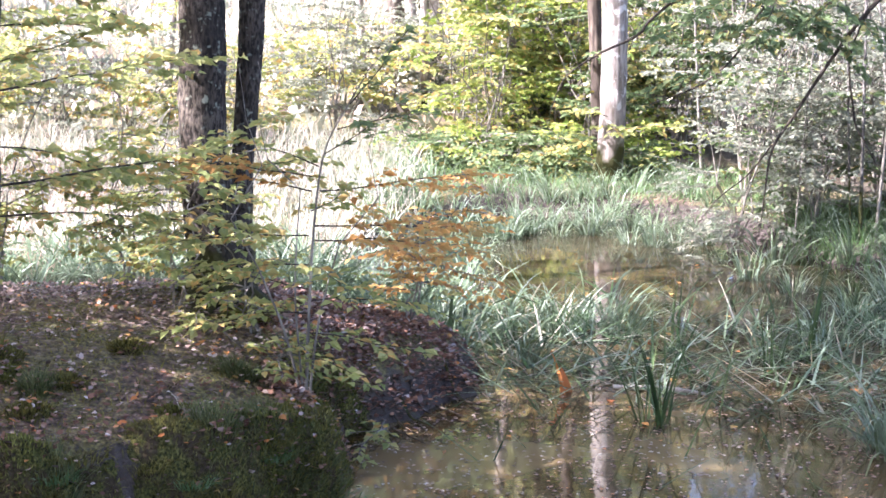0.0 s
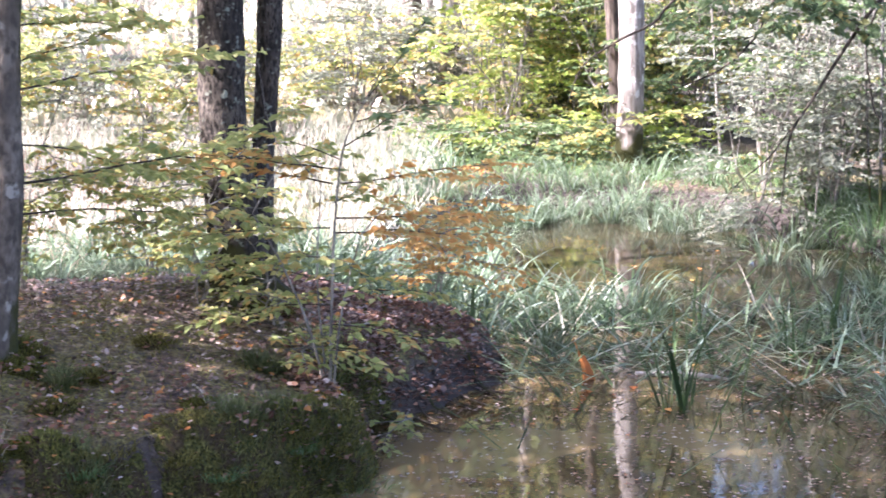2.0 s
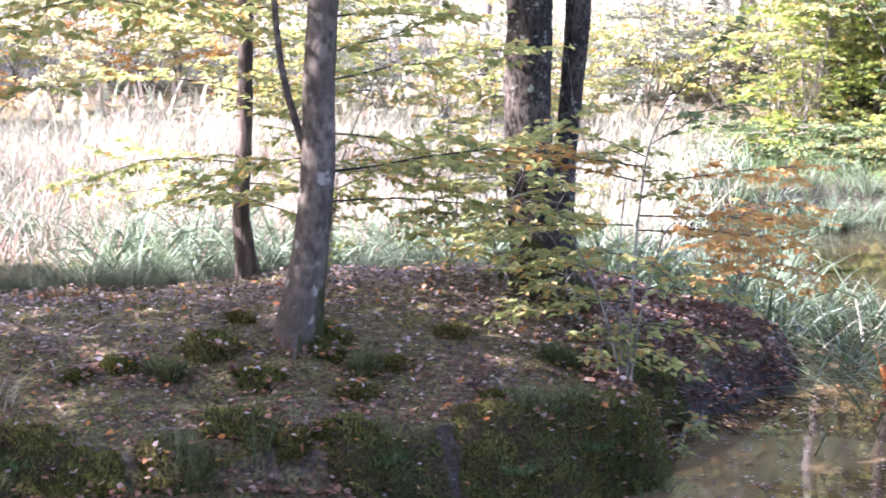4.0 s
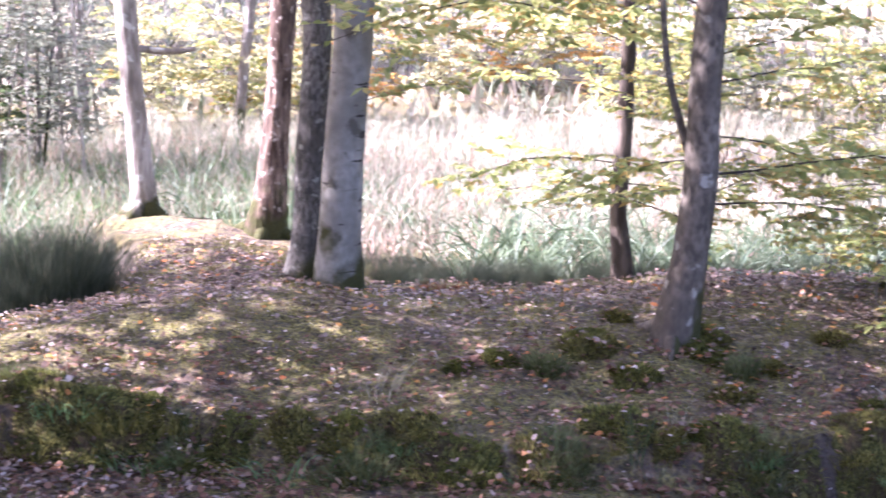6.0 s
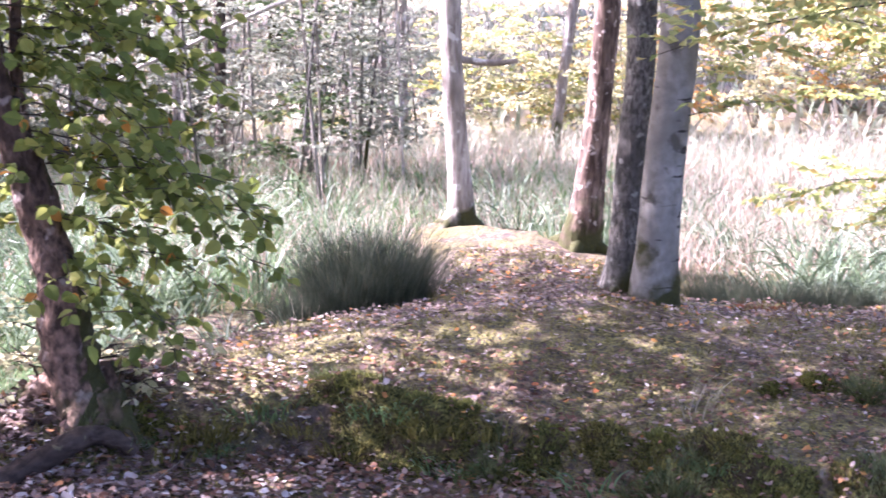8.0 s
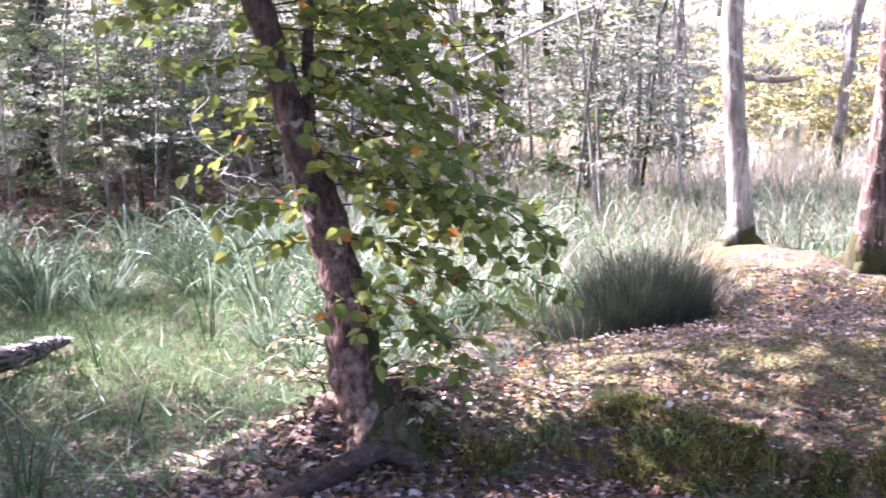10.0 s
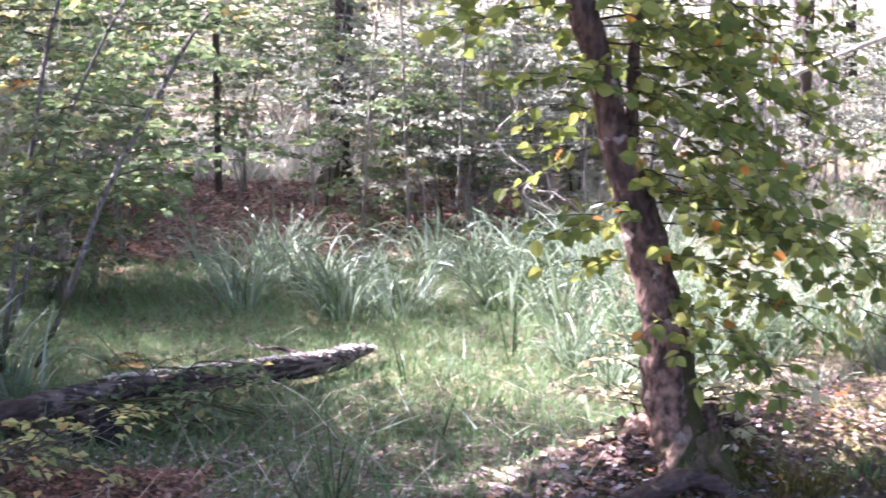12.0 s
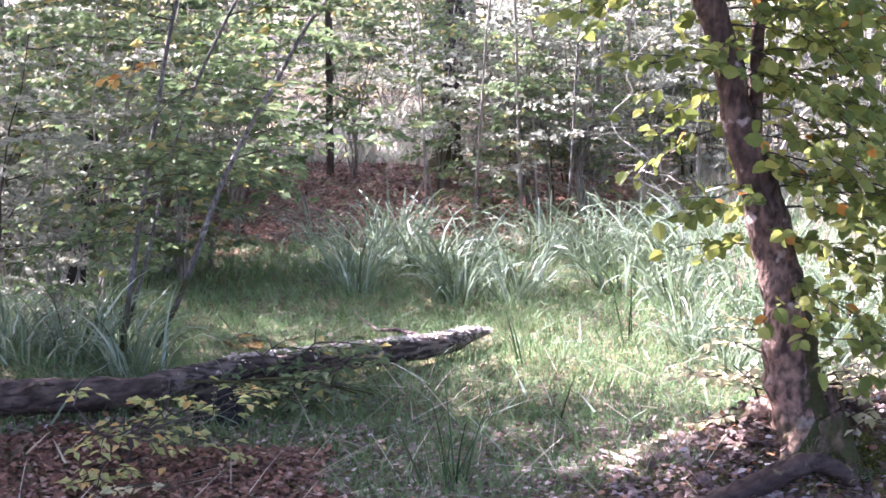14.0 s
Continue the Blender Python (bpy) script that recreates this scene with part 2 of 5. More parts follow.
def ground_material():
    m, tree, bsdf = material("mossy_forest_floor")
    litter = ramp(tree, noise_of(tree, 26, 6), [(0.36, (0.018, 0.011, 0.007)), (0.5, (0.085, 0.048, 0.030)), (0.60, (0.17, 0.105, 0.07)), (0.70, (0.33, 0.25, 0.20))])
    moss = ramp(tree, noise_of(tree, 70, 4), [(0.36, (0.028, 0.024, 0.007)), (0.62, (0.20, 0.17, 0.042))])
    cover = ramp(tree, noise_of(tree, 2.1, 7), [(0.40, (0, 0, 0)), (0.52, (1, 1, 1))])
    cover = blend(tree, 0.5, cover, ramp(tree, noise_of(tree, 13, 5), [(0.42, (0, 0, 0)), (0.58, (1, 1, 1))]))
    c = blend(tree, cover, litter, moss)
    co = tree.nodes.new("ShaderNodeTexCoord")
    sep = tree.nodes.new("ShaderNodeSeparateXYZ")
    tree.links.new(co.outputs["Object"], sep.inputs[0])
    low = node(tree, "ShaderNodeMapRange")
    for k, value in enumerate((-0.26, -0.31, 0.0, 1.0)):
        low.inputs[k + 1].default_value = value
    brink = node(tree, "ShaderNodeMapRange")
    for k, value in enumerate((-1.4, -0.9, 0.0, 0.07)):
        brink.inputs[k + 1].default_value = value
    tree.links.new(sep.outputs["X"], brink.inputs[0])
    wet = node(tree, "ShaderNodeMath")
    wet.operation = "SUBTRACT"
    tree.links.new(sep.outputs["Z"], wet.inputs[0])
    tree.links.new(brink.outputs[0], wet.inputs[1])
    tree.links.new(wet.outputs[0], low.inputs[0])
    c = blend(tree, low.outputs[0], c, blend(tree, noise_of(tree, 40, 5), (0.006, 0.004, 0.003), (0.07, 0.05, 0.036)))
    # bare black peat where the bank breaks steeply, undercut shade put into its colour
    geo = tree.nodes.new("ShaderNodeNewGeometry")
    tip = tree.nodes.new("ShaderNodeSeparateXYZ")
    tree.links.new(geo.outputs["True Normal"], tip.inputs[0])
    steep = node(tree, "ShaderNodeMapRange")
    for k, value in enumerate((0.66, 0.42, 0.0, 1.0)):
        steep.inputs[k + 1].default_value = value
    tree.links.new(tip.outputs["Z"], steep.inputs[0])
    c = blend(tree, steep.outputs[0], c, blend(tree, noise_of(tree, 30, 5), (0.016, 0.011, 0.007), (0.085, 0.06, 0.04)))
    tree.links.new(c, bsdf.inputs["Base Color"])
    bsdf.inputs["Roughness"].default_value = 0.85
    bump(tree, bsdf, noise_of(tree, 30, 7), 1.0, 0.05)
    return m


def water_material():
    m, tree, bsdf = material("dark_pond_water")
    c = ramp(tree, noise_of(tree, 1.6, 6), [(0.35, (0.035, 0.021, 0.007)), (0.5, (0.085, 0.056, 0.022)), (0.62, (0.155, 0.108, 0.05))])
    # base colour lightened near and darkened far out to even out shade and sun
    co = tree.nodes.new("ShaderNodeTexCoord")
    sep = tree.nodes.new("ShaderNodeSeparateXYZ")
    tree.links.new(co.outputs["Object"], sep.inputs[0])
    far_dark = node(tree, "ShaderNodeMapRange")
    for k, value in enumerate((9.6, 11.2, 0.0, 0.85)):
        far_dark.inputs[k + 1].default_value = value
    tree.links.new(sep.outputs["Y"], far_dark.inputs[0])
    c = blend(tree, far_dark.outputs[0], c, (0.012, 0.011, 0.008))
    tree.links.new(c, bsdf.inputs["Base Color"])
    bsdf.inputs["Roughness"].default_value = 0.04
    bsdf.inputs["IOR"].default_value = 1.45
    bump(tree, bsdf, noise_of(tree, 5, 3), 0.05, 0.02)
    return m


def moss_bed():
    m, tree, bsdf = material("moss_bed")
    c = ramp(tree, noise_of(tree, 90, 5), [(0.34, (0.014, 0.014, 0.005)), (0.52, (0.07, 0.068, 0.017)), (0.68, (0.17, 0.15, 0.04))])
    c = blend(tree, ramp(tree, noise_of(tree, 11, 5), [(0.44, (0, 0, 0)), (0.6, (0.8, 0.8, 0.8))]), c, (0.05, 0.032, 0.02))
    tree.links.new(c, bsdf.inputs["Base Color"])
    bsdf.inputs["Roughness"].default_value = 0.95
    bsdf.inputs["Specular IOR Level"].default_value = 0.1
    bump(tree, bsdf, noise_of(tree, 55, 6), 1.0, 0.04)
    return m


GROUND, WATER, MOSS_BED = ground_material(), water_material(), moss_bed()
TURF = leafy("bank_turf_grass", [(0.0, (0.04, 0.055, 0.018)), (0.5, (0.10, 0.115, 0.04)), (1.0, (0.20, 0.20, 0.085))], through=0.3)

# ---------- mesh helpers ----------
RNG = np.random.default_rng(7)


def mesh_of(name, verts, faces, mat, smooth=False):
    """A mesh from an (n, 3) array and an (m, 3) or (m, 4) array of corners."""
    verts, faces = np.asarray(verts, np.float32), np.asarray(faces, np.int32)
    me = bpy.data.meshes.new(name)
    me.vertices.add(len(verts))
    me.vertices.foreach_set("co", verts.ravel())
    k = faces.shape[1]
    me.loops.add(faces.size)
    me.loops.foreach_set("vertex_index", faces.ravel())
    me.polygons.add(len(faces))
    me.polygons.foreach_set("loop_start", np.arange(0, faces.size, k, dtype=np.int32))
    me.polygons.foreach_set("use_smooth", np.full(len(faces), smooth))
    me.materials.append(mat)
    me.update(calc_edges=True)
    return me


def part(name, verts, faces, mat, parent=None, label="", smooth=False):
    ob = new(name, mesh_of(name, verts, faces, mat, smooth))
    if parent:
        ob.parent = parent
    return tagged(ob, label) if label else ob


class Heap:
    """Gathers pieces of geometry into one mesh."""

    def __init__(self):
        self.v, self.f, self.n = [], [], 0

    def add(self, verts, faces):
        self.v.append(np.asarray(verts, np.float32))
        self.f.append(np.asarray(faces, np.int32) + self.n)
        self.n += len(verts)

    def out(self):
        return np.concatenate(self.v), np.concatenate(self.f)


def unit(a):
    return a / np.maximum(np.linalg.norm(a, axis=-1, keepdims=True), 1e-9)


def curve_through(points, n):
    """n points on a smooth curve through the rows of an array."""
    p = np.asarray(points, float)
    t = np.linspace(0, len(p) - 1, n)
    i = np.clip(t.astype(int), 0, len(p) - 2)
    u = (t - i)[:, None]
    a, b = p[np.maximum(i - 1, 0)], p[i]
    c, d = p[i + 1], p[np.minimum(i + 2, len(p) - 1)]
    return 0.5 * (2 * b + (c - a) * u + (2 * a - 5 * b + 4 * c - d) * u ** 2 + (3 * b - a - 3 * c + d) * u ** 3)


def tube(path, radius, sides=8, rough=0.0, rng=RNG):
    """A tapered, slightly uneven tube along a path, closed at both ends."""
    path, radius = np.asarray(path, float), np.asarray(radius, float)
    n = len(path)
    tan = unit(np.gradient(path, axis=0))
    ref = np.array([1.0, 0.2, 0.0]) if abs(tan[:, 2]).mean() > 0.6 else np.array([0.0, 0.0, 1.0])
    s = unit(np.cross(tan, ref))
    q = np.cross(tan, s)
    ang = np.linspace(0, 2 * np.pi, sides, endpoint=False)
    wob = 1 + rough * rng.normal(size=(n, sides)) + rough * 1.5 * np.sin(ang * 2 + rng.uniform(0, 6))[None]
    ring = path[:, None] + (np.cos(ang)[None, :, None] * s[:, None] + np.sin(ang)[None, :, None] * q[:, None]) * (radius[:, None] * wob)[..., None]
    verts = np.concatenate([ring.reshape(-1, 3), path[:1], path[-1:]])
    k = np.arange(sides)
    k2 = (k + 1) % sides
    rows = (np.arange(n - 1) * sides)[:, None]
    a, b, c, d = rows + k, rows + k2, rows + sides + k2, rows + sides + k
    tris = np.concatenate([np.stack([a, b, c], -1).reshape(-1, 3), np.stack([a, c, d], -1).reshape(-1, 3),
                           np.stack([np.full(sides, n * sides), k2, k], -1),
                           np.stack([np.full(sides, n * sides + 1), (n - 1) * sides + k, (n - 1) * sides + k2], -1)])
    return verts, tris


def leaves(pos, axis, normal, length, width, curl=0.12):
    """Simple folded leaves: four corners, creased along the midrib."""
    pos, axis = np.asarray(pos, float), unit(np.asarray(axis, float))
    side = unit(np.cross(axis, normal))
    up = np.cross(side, axis)
    L, W = np.broadcast_to(length, len(pos))[:, None], np.broadcast_to(width, len(pos))[:, None]
    v = np.stack([pos, pos + axis * L * 0.5 + side * W * 0.5 + up * W * 0.16, pos + axis * L - up * L * curl,
                  pos + axis * L * 0.5 - side * W * 0.5 + up * W * 0.16], 1)
    b = (np.arange(len(pos)) * 4)[:, None]
    f = np.concatenate([b + [0, 1, 2], b + [0, 2, 3]], 0)
    return v.reshape(-1, 3), f


def curled_leaves(pos, axis, normal, length, width, rng):
    """Dry fallen leaves: six corners, cupped and twisted."""
    pos, axis = np.asarray(pos, float), unit(np.asarray(axis, float))
    side = unit(np.cross(axis, normal))
    up = np.cross(side, axis)
    n = len(pos)
    L, W = np.broadcast_to(length, n)[:, None], np.broadcast_to(width, n)[:, None]
    cup, curl = rng.uniform(-0.1, 0.5, (n, 1)), rng.uniform(-0.15, 0.3, (n, 1))
    v = np.stack([pos, pos + axis * L * 0.28 + side * W * 0.42 + up * W * cup * 0.5, pos + axis * L * 0.7 + side * W * 0.38 + up * W * cup * 0.7, pos + axis * L + up * L * curl,
                  pos + axis * L * 0.68 - side * W * 0.40 + up * W * cup, pos + axis * L * 0.3 - side * W * 0.45 + up * W * cup * 0.6], 1)
    b = (np.arange(n) * 6)[:, None]
    f = np.concatenate([b + [0, 1, 5], b + [1, 2, 5], b + [2, 4, 5], b + [2, 3, 4]], 0)
    return v.reshape(-1, 3), f


OUTLINE = np.array([(0.0, 0.0), (0.18, 0.34), (0.45, 0.5), (0.75, 0.36), (1.0, 0.0)])


def broad_leaves(pos, axis, normal, length, width):
    """Rounder leaves with a real outline, creased and drooping, for the nearest tree."""
    pos, axis = np.asarray(pos, float), unit(np.asarray(axis, float))
    side = unit(np.cross(axis, normal))
    up = np.cross(side, axis)
    L, W = np.broadcast_to(length, len(pos))[:, None], np.broadcast_to(width, len(pos))[:, None]
    cols = []
    for a, w in OUTLINE:
        for s in (0, 1, -1):
            cols.append(pos + axis * L * a + side * W * w * s + up * (W * abs(s) * w * 0.25 - L * 0.22 * a * a))
    v = np.stack(cols, 1)
    f = []
    for k in range(4):
        m, l, r = 3 * k, 3 * k + 1, 3 * k + 2
        f += [(m, m + 3, l + 3), (m, l + 3, l), (m, r + 3, m + 3), (m, r, r + 3)]
    b = (np.arange(len(pos)) * 15)[:, None, None]
    return v.reshape(-1, 3), (b + np.array(f)[None]).reshape(-1, 3)


def blades(root, lean, length, width, bend=0.6, steps=5, rng=RNG):
    """Arching grass or sedge blades from their roots: lean is the way in which they fall over."""
    n = len(root)
    root, lean = np.asarray(root, float), np.asarray(lean, float)
    length, width, bend = (np.broadcast_to(a, n) for a in (length, width, bend))
    flat = unit(np.stack([-lean[:, 1], lean[:, 0], 0 * lean[:, 0]], 1) + rng.normal(size=(n, 3)) * 0.25)
    tilt0 = np.linalg.norm(lean[:, :2], axis=1)
    way = unit(np.concatenate([lean[:, :2], np.zeros((n, 1))], 1))
    p, rows = root.copy(), []
    for k in range(steps + 1):
        u = k / steps
        w = width * (1 - u ** 1.8) * 0.5 + 0.0004
        rows.append(np.stack([p - flat * w[:, None], p + flat * w[:, None]], 1))
        ang = np.clip(tilt0 * 0.8 + bend * 2.4 * u * u, 0, 2.7)
        p = p + (way * np.sin(ang)[:, None] + np.array([0, 0, 1.0]) * np.cos(ang)[:, None]) * (length / steps)[:, None]
    v = np.stack(rows, 1).reshape(n, -1, 3)
    f = []
    for k in range(steps):
        f += [(2 * k, 2 * k + 1, 2 * k + 3), (2 * k, 2 * k + 3, 2 * k + 2)]
    b = (np.arange(n) * (2 * steps + 2))[:, None, None]
    return v.reshape(-1, 3), (b + np.array(f)[None]).reshape(-1, 3)


def inside(px, py, poly):
    c = np.zeros(px.shape, bool)
    for (x0, y0), (x1, y1) in zip(poly, poly[1:] + poly[:1]):
        hit = ((y0 > py) != (y1 > py)) & (px < (x1 - x0) * (py - y0) / (y1 - y0 + 1e-12) + x0)
        c ^= hit
    return c


def edge_distance(px, py, poly):
    """Distance to a polygon's edge, above zero inside it."""
    best = np.full(px.shape, 1e9)
    for (x0, y0), (x1, y1) in zip(poly, poly[1:] + poly[:1]):
        dx, dy = x1 - x0, y1 - y0
        t = np.clip(((px - x0) * dx + (py - y0) * dy) / (dx * dx + dy * dy), 0, 1)
        best = np.minimum(best, np.hypot(px - x0 - t * dx, py - y0 - t * dy))
    return np.where(inside(px, py, poly), best, -best)


def ease(a, b, x):
    u = np.clip((x - a) / (b - a), 0, 1)
    return u * u * (3 - 2 * u)


def waves(x, y, scale, seed):
    r = np.random.default_rng(seed)
    z = 0 * np.asarray(x)
    for k in range(7):
        a, f = r.uniform(0, 6.3), scale * r.uniform(0.6, 2.4)
        z = z + np.sin((x * math.cos(a) + y * math.sin(a)) * f + r.uniform(0, 6.3)) / 7
    return z


# ---------- lie of the land ----------
WATER_Z = -0.36
ISLAND = [(-0.99, 7.77), (-1.45, 7.28), (-2.16, 6.80), (-2.97, 6.43), (-3.83, 6.28), (-4.66, 5.98), (-5.0, 5.6), (-5.3, 5.2), (-5.62, 5.4),
          (-5.58, 6.3), (-5.55, 6.85), (-5.35, 7.43), (-5.28, 7.9), (-5.7, 8.8), (-6.8, 9.9), (-6.9, 10.3), (-6.3, 10.5), (-5.4, 10.2),
          (-4.9, 9.0), (-4.2, 8.6), (-3.73, 8.95), (-3.0, 9.6), (-2.4, 9.95), (-1.64, 10.1), (-1.14, 9.9), (-0.82, 9.95), (-0.6, 9.85),
          (-0.58, 9.43), (-0.91, 8.91), (-1.16, 8.56), (-1.0, 8.16)]
POND = [(-1.2, 4.8), (-1.7, 6.9), (-1.6, 8.5), (-1.2, 9.1), (-1.0, 9.7), (-1.2, 10.3), (-1.4, 11.5), (-1.4, 13.8), (-0.6, 14.6), (0.7, 14.3), (1.6, 12.9),
        (3.2, 12.4), (5.5, 11.5), (7, 8), (5, 5)]


def ground_z(x, y):
    x, y = np.asarray(x, float), np.asarray(y, float)
    d = np.hypot(x, y)
    land = -0.22 + 0.05 * waves(x, y, 1.1, 3) + 0.03 * waves(x, y, 4.0, 4)
    land = land + 0.7 * ease(6.4, 4.2, d)
    land = land + 0.25 * ease(-6.5, -8.5, x) * ease(5.0, 3.6, y)
    pond = edge_distance(x, y, POND)
    land = land - 0.45 * ease(-0.25, 0.35, pond)
    e = edge_distance(x, y, ISLAND)
    land = land + 0.11 * ease(-1.7, -2.5, x) * ease(7.4, 6.9, y) * ease(-1.0, -0.2, e)
    top = 0.02 + 0.17 * ease(0.0, 1.1, e) + 0.035 * waves(x, y, 2.6, 5) + 0.02 * waves(x, y, 9, 6)
    top = top + 0.05 * ease(-3.2, -4.4, x) - 0.12 * ease(8.8, 9.9, y) * ease(-4.6, -5.4, x) - 0.10 * ease(-1.7, -0.7, x)
    top = top + 0.09 * np.exp(-((x + 5.2) ** 2 + (y - 5.5) ** 2) / 0.12)
    side = 0.22 * ease(-1.9, -1.1, x) * ease(7.9, 8.35, y) + 0.26 * ease(-4.75, -5.05, x) * ease(6.4, 5.8, y)
    return land + (top - land) * ease(-0.11 - side, 0.06 + side, e + (0.03 + 0.25 * side) * waves(x, y, 7, 8) + 0.2 * side * waves(x, y, 17, 9))


def axis_of(lo, hi, step, far):
    mid = np.arange(lo, hi, step)
    out = np.geomspace(0.15, far, 34)
    return np.concatenate([lo - out[::-1], mid, mid[-1] + out])


def build_ground():
    gx, gy = axis_of(-13, 3.5, 0.06, 900), axis_of(4.2, 17.5, 0.06, 900)
    X, Y = np.meshgrid(gx, gy, indexing="ij")
    V = np.stack([X, Y, ground_z(X, Y)], -1).reshape(-1, 3)
    a = (np.arange(len(gx) - 1) * len(gy))[:, None] + np.arange(len(gy) - 1)[None]
    F = np.stack([a, a + len(gy), a + len(gy) + 1, a + 1], -1).reshape(-1, 4)
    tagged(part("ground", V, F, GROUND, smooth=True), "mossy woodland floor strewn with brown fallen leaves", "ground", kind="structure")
    px = np.linspace(-2.2, 9, 40)
    py = np.linspace(4.2, 15.4, 40)
    X, Y = np.meshgrid(px, py, indexing="ij")
    V = np.stack([X, Y, 0 * X + WATER_Z], -1).reshape(-1, 3)
    a = (np.arange(39) * 40)[:, None] + np.arange(39)[None]
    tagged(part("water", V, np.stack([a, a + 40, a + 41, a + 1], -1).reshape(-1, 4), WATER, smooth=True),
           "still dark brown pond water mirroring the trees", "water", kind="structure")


build_ground()

# ---------- plants ----------


def spray(wood, pos, axs, origin, way, length, rng, droop=0.25, gap=0.035, twig_gap=0.09, thick=0.004, flat=0.35, twigs=True):
    """A flat, layered spray as beeches carry: one shoot, side twigs to both sides, leaves along all of them."""
    way = unit(np.asarray(way, float))
    side = unit(np.cross(way, [0, 0, 1.0]))
    n = 7
    s = np.linspace(0, 1, n)
    wig = np.cumsum(rng.normal(size=(n, 3)) * 0.03 * length, axis=0) * s[:, None]
    main = np.asarray(origin) + way * (s * length)[:, None] + wig - np.array([0, 0, 1.0]) * (droop * length * s ** 2)[:, None]
    wood.add(*tube(main, np.linspace(thick, 0.0015, n), 4))
    shoots = [(main, length)]
    k, sgn = 0.15 * length, 1
    while k < length * 0.95:
        u = k / length
        o = np.array([np.interp(u, s, main[:, c]) for c in range(3)])
        L = (0.18 + 0.42 * math.sin(math.pi * min(1, 0.25 + 0.75 * u))) * length * rng.uniform(0.55, 1.0)
        w = unit(way * 0.75 + side * sgn * rng.uniform(0.6, 1.0) + np.array([0, 0, rng.normal() * 0.18]))
        q = o + w * (np.linspace(0, 1, 4) * L)[:, None] - np.array([0, 0, 1.0]) * (droop * 0.6 * L * np.linspace(0, 1, 4) ** 2)[:, None]
        if twigs and L > 0.12:
            wood.add(*tube(q, np.linspace(0.003, 0.001, 4), 3))
        shoots.append((q, L))
        k, sgn = k + twig_gap * rng.uniform(0.6, 1.4), -sgn
    for q, L in shoots:
        m = max(2, int(L / gap))
        u = np.sort(rng.uniform(0.12, 1.02, m)) * (len(q) - 1)
        i = np.clip(u.astype(int), 0, len(q) - 2)
        p = q[i] + (q[i + 1] - q[i]) * (u - i)[:, None]
        t = unit(q[i + 1] - q[i])
        lat = unit(np.cross(t, [0, 0, 1.0])) * np.where(np.arange(m) % 2, 1, -1)[:, None]
        pos.append(p)
        axs.append(unit(t * 0.7 + lat * 0.8 + rng.normal(size=(m, 3)) * flat * 0.5 - [0, 0, 0.12]))


def foliage(name, pos, axs, mat, parent, rng, size, label="", broad=False, flat=0.35):
    pos, axs = np.concatenate(pos), np.concatenate(axs)
    n = len(pos)
    nor = unit(np.array([0, 0, 1.0]) + rng.normal(size=(n, 3)) * flat)
    L = size * rng.uniform(0.65, 1.2, n)
    make = broad_leaves if broad else leaves
    return part(name, *make(pos, axs, nor, L, L * (0.78 if broad else 0.62)), mat, parent, label)


def thing(name, at, label, category, group="", kind=""):
    ob = new(name)
    ob.location = at
    return tagged(ob, label, category, group, kind)


def settle(ob):
    """Parts are modelled in world metres: move them under their thing without shifting them."""
    for c in ob.children:
        c.matrix_parent_inverse = Matrix.Translation(ob.location).inverted()


def stem_path(rows, height, rng, sway=0.25):
    """Fitted stretch of a trunk, sunk into the ground and carried on upwards to its full height."""
    r = np.asarray(rows, float)
    foot = r[0].copy()
    foot[2] = min(foot[2], float(ground_z(foot[0], foot[1]))) - 0.12
    foot[3] *= 1.12
    n = 5 * len(r)
    p = curve_through(np.vstack([foot, r]), n)
    way = unit((p[-1, :3] - p[-8, :3])[None])[0]
    way = unit((way + np.array([0, 0, 1.2]))[None])[0]
    ups = []
    q, rad = p[-1, :3].copy(), p[-1, 3]
    k = max(4, int((height - q[2]) / 0.7))
    for j in range(k):
        q = q + way * (height - p[-1, 2]) / k + rng.normal(size=3) * [sway, sway, 0] * 0.3
        ups.append((*q, rad * (1 - 0.8 * (j + 1) / k)))
    return np.vstack([p, np.array(ups)])


def crown(ob, pos, axs, path, rng, z0, z1, reach, limbs, clump, leafn):
    """Limbs from z0 upwards with clumps of leaves round their ends."""
    zs = path[:, 2]
    for k in range(limbs):
        z = z0 + (z1 - z0) * (k + rng.uniform(0, 1)) / limbs
        o = np.array([np.interp(z, zs, path[:, c]) for c in range(3)])
        a = k * 2.4 + rng.uniform(-0.5, 0.5)
        L = reach * rng.uniform(0.6, 1.1) * (1 - 0.55 * (z - z0) / max(z1 - z0, 0.1))
        w = np.array([math.cos(a), math.sin(a), rng.uniform(0.15, 0.6)])
        t = np.linspace(0, 1, 6)
        q = o + w * (t * L)[:, None] + np.cumsum(rng.normal(size=(6, 3)) * 0.05 * L, axis=0)
        part("limb", *tube(q, np.linspace(0.035, 0.008, 6), 5), TWIG, ob)
        for c in range(clump):
            u = rng.uniform(0.3, 1.05)
            m = np.array([np.interp(u, t, q[:, i]) for i in range(3)]) + rng.normal(size=3) * [0.22 * L, 0.22 * L, 0.1 * L]
            m[2] = max(m[2], z0 + 0.4)
            pos.append(m + np.clip(rng.normal(size=(leafn, 3)), -2.2, 2.2) * [0.45, 0.45, 0.2])
            axs.append(rng.normal(size=(leafn, 3)) * [1, 1, 0.4])


